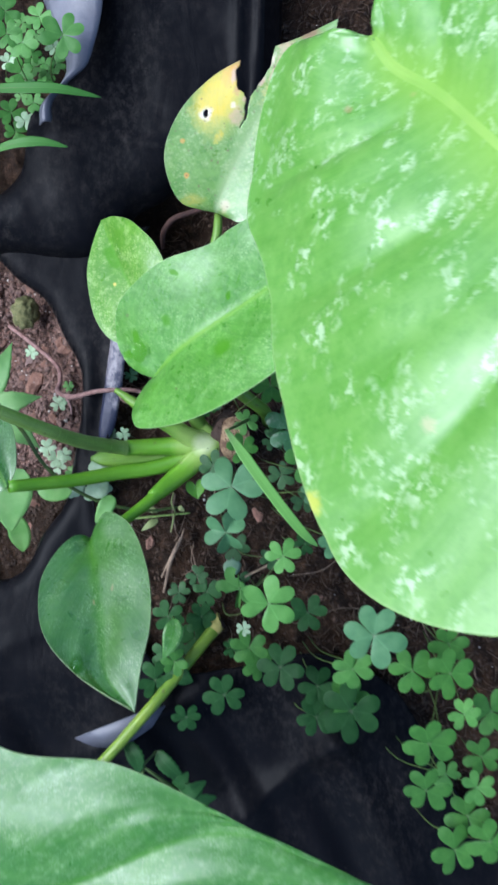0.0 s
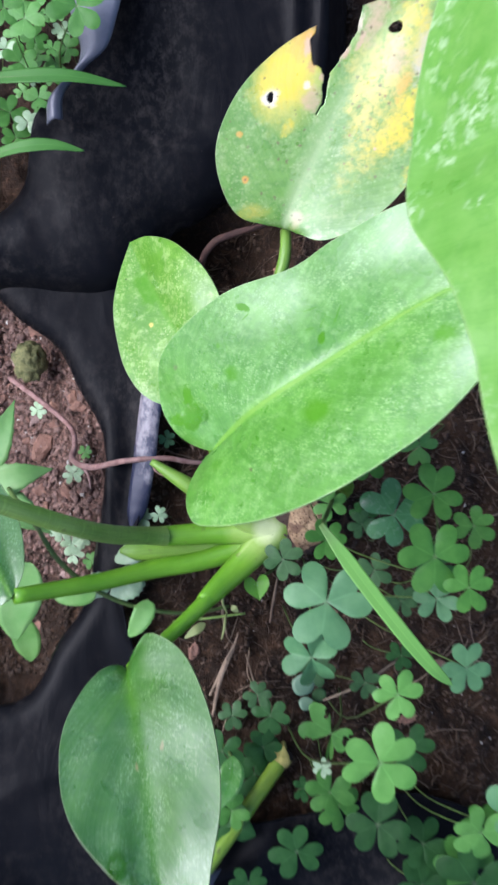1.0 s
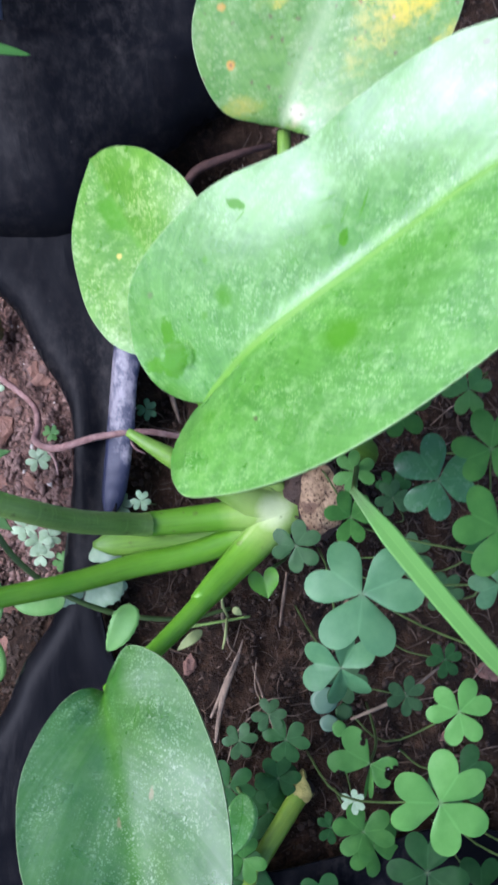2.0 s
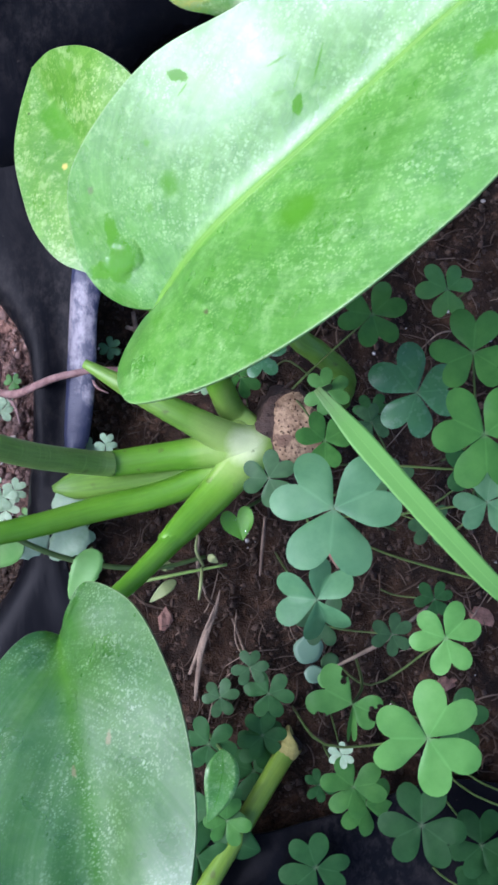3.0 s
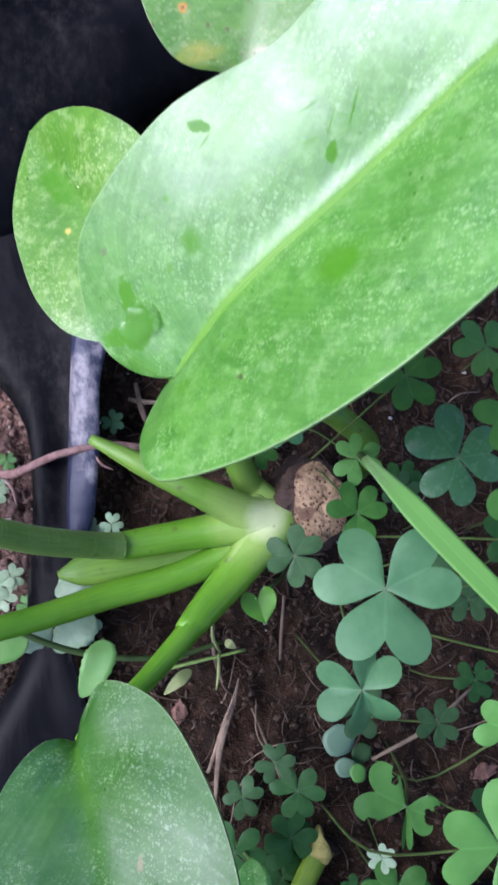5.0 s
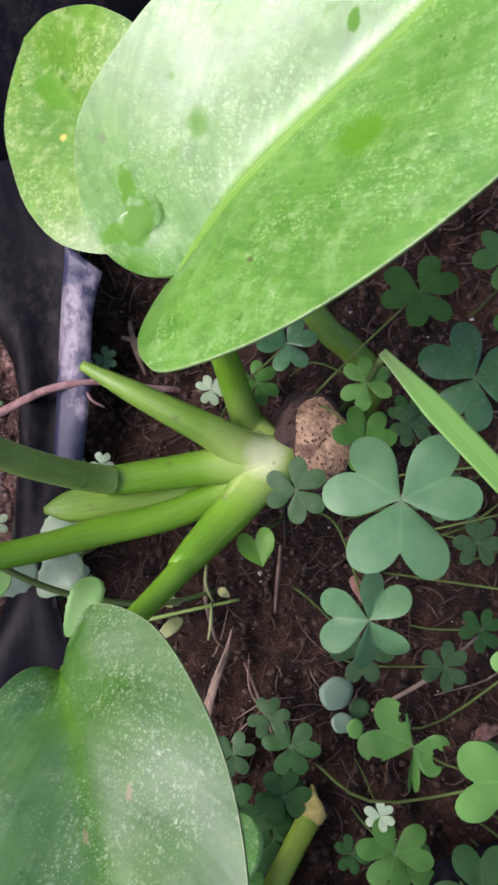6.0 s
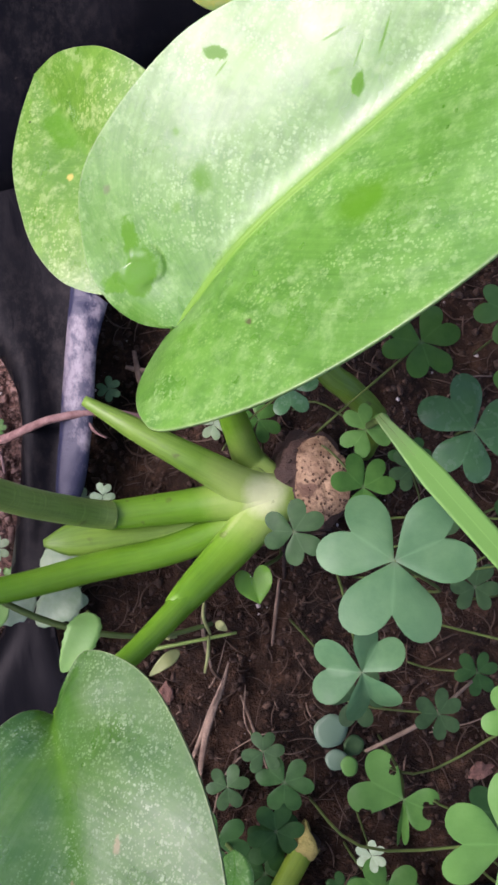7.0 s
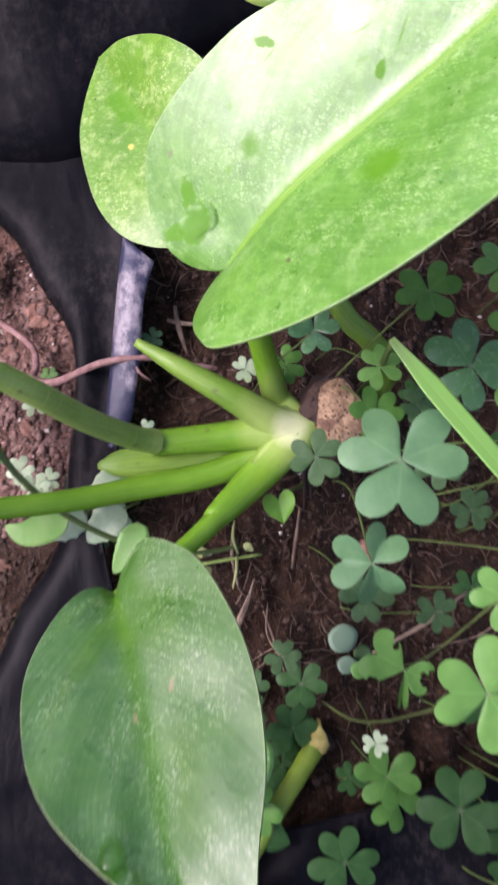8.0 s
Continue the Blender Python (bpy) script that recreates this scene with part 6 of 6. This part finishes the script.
def in_lower_hollow(rng):
    while True:
        x, y = rng.uniform(-0.15, -0.085), rng.uniform(-0.075, -0.012)
        if inside(x, y, HOLLOW):
            return x, y


def fibres(name, label, mat, count, place, seed):
    """Short bent root fibres and shreds, too many to count, lying crosswise in one mesh."""
    rng = random.Random(seed)
    vs, fs = [], []
    for k in range(count):
        x, y = place(rng)
        a, half, wide = rng.uniform(0, 6.28), rng.uniform(0.0012, 0.0060), rng.uniform(0.00008, 0.00030) * (2.2 if k % 11 == 0 else 1)
        bow, tip = rng.uniform(-0.5, 0.5), rng.uniform(0.0, 0.0022)
        base = len(vs)
        for i in range(5):
            q = i / 2 - 1
            px, py = x + half * q * math.cos(a + bow * q), y + half * q * math.sin(a + bow * q)
            z = soil_height(px, py) + 0.0007 + tip * (1 - q * q)
            w = wide * (1 - 0.6 * q * q)
            nx, ny = -math.sin(a + 2 * bow * q) * w, math.cos(a + 2 * bow * q) * w
            vs += [(px + nx, py + ny, z - w), (px, py, z + w), (px - nx, py - ny, z - w)]
        for i in range(4):
            for j in range(3):
                p, r = base + 3 * i + j, base + 3 * i + (j + 1) % 3
                fs.append((p, r, r + 3, p + 3))
    tagged(mesh_object(name, vs, fs, mat), label, "root fibres", kind="stuff")


fibres("root_fibres", "short brown root fibres and shreds on moist soil", M_FIBRE, 1800, in_bag, 11)
fibres("dry_fibres", "scattered tan straw bits on moist soil", M_STRAW, 320, in_bag, 12)
crumbs("soil_crumbs", "loose dark brown soil crumbs", M_CRUMB, 18000, in_bag, 0.0002, 0.0013, 3)
crumbs("dry_soil_crumbs", "loose reddish dry soil crumbs", M_CRUMB_RED, 3600, in_hollow, 0.0003, 0.0020, 4)
crumbs("soil_crumbs", "loose brown soil crumbs in the hollow", M_CRUMB, 1600, in_lower_hollow, 0.0003, 0.0018, 7)
crumbs("pale_grit", "scattered pale grit on the soil", M_GRIT, 160, in_bag, 0.0003, 0.0010, 5)
crumbs("pale_grit", "scattered pale grit on dry soil", M_GRIT, 130, in_hollow, 0.0003, 0.0011, 6)

drop(-0.0405, 0.0364, 0.0958, 0.0036, 0.0044, 0.0007, Vector((-0.28, -0.40, 0.87)).to_track_quat("Z", "Y").to_matrix().to_4x4(), "flat bent patch of clear water on a waxy leaf", 1.3, Vector((-0.8, 0.7, 0.0)))
drop(-0.0598, -0.0784, 0.1128, 0.0020, 0.0029, 0.0012, Vector((-0.16, 0.52, 0.84)).to_track_quat("Z", "Y").to_matrix().to_4x4(), "clear water drop near the margin of a leaf")
run = Vector((-0.0067, 0.0144, -0.0063)).normalized()
face = Vector((-0.40, 0.0, 0.92))
face = (face - run * face.dot(run)).normalized()
drop(-0.0530, 0.0813, 0.0600, 0.0011, 0.0062, 0.0008, Matrix((run.cross(face), run, face)).transposed().to_4x4(), "long run of rain water along a leaf's rib")
under = thing("weed", "dark green weed leaves under the glossy leaf on black plastic", "weed")
for points, wide in (([(-0.0560, -0.1400, 0.014), (-0.0520, -0.1450, 0.016), (-0.0500, -0.1500, 0.016), (-0.0505, -0.1560, 0.014)], 0.0040),
                     ([(-0.0420, -0.1460, 0.010), (-0.0380, -0.1500, 0.013), (-0.0330, -0.1550, 0.013), (-0.0280, -0.1610, 0.010)], 0.0040),
                     ([(-0.0330, -0.1640, 0.008), (-0.0300, -0.1600, 0.012), (-0.0265, -0.1555, 0.011)], 0.0036), ([(-0.0310, -0.1660, 0.008), (-0.0250, -0.1640, 0.013), (-0.0180, -0.1600, 0.010)], 0.0042),
                     ([(-0.0290, -0.1690, 0.008), (-0.0220, -0.1690, 0.012), (-0.0130, -0.1680, 0.009)], 0.0040)):
    oval("leaf", points, wide, CLOVER["deep"], under, "", 0.12)
    tube("stalk", [(-0.0500, -0.1620, 0.000), (-0.0480, -0.1520, 0.014), points[0]], [0.0008, 0.0006, 0.0005], M_STALK, under, sides=5, n=4)
sprout = thing("seedling", "small dark green oval leaves beside the cut stem", "seedling")
for points, wide in (([(-0.0330, -0.1060, 0.012), (-0.0290, -0.1095, 0.014), (-0.0245, -0.1120, 0.013)], 0.0042), ([(-0.0400, -0.1090, 0.012), (-0.0402, -0.1140, 0.014), (-0.0390, -0.1195, 0.012)], 0.0036)):
    oval("leaf", points, wide, CLOVER["deep"], sprout)
    tube("stalk", [(-0.0350, -0.1020, -0.006), (-0.0352, -0.1035, 0.006), points[0]], [0.0006, 0.0005, 0.0004], M_STALK, sprout, sides=5, n=4)

mint = thing("weed", "pale mint-green weed leaves with toothed margins over black plastic", "weed")
for points, wide in (([(-0.0637, -0.0075, 0.0120), (-0.0687, -0.0089, 0.0140), (-0.0746, -0.0116, 0.0120)], 0.0040), ([(-0.0655, -0.0172, 0.0120), (-0.0702, -0.0207, 0.0140), (-0.0766, -0.0260, 0.0100)], 0.0052), ([(-0.0767, -0.0179, 0.0100), (-0.0829, -0.0208, 0.0120), (-0.0903, -0.0226, 0.0120)], 0.0046)):
    oval("leaf", points, wide, M_MINT, mint, "", 0.08, 0.8)
    tube("stalk", [points[0], tuple(c + d for c, d in zip(points[0], (0.004, 0.002, -0.007)))], [0.0005, 0.0004], M_STALK, mint, sides=5, n=3)
cream = thing("seedling", "low brownish stem with small cream-green leaves on the soil", "seedling")
tube("stem", [(-0.0542, -0.0356, 0.0040), (-0.0404, -0.0340, 0.0060), (-0.0269, -0.0328, 0.0040)], [0.0006, 0.0005, 0.0004], M_PETIOLE_OLD, cream, sides=6, n=5)
oval("leaf", [(-0.0417, -0.0356, 0.0080), (-0.0453, -0.0377, 0.0100), (-0.0497, -0.0410, 0.0090)], 0.0017, M_CREAM, cream, "cream-green lance-shaped leaf")
oval("leaf", [(-0.0461, -0.0315, 0.0080), (-0.0438, -0.0311, 0.0100), (-0.0421, -0.0323, 0.0080)], 0.0015, M_CREAM, cream, "small round cream-green leaf")
oval("leaf", [(-0.0320, -0.0293, 0.0080), (-0.0308, -0.0303, 0.0090), (-0.0293, -0.0317, 0.0080)], 0.0012, M_CREAM, cream, "small round cream-green leaf")
tube("sprout", [(-0.0337, -0.0324, 0.0050), (-0.0351, -0.0273, 0.0120), (-0.0343, -0.0225, 0.0100)], [0.0004, 0.0005, 0.0003], M_CREAM, cream, "thin pale sprout", sides=5, n=4)
tube("sprout", [(-0.0341, -0.0327, 0.0050), (-0.0347, -0.0373, 0.0090), (-0.0359, -0.0419, 0.0060)], [0.0004, 0.0005, 0.0003], M_CREAM, cream, "thin pale sprout", sides=5, n=4)
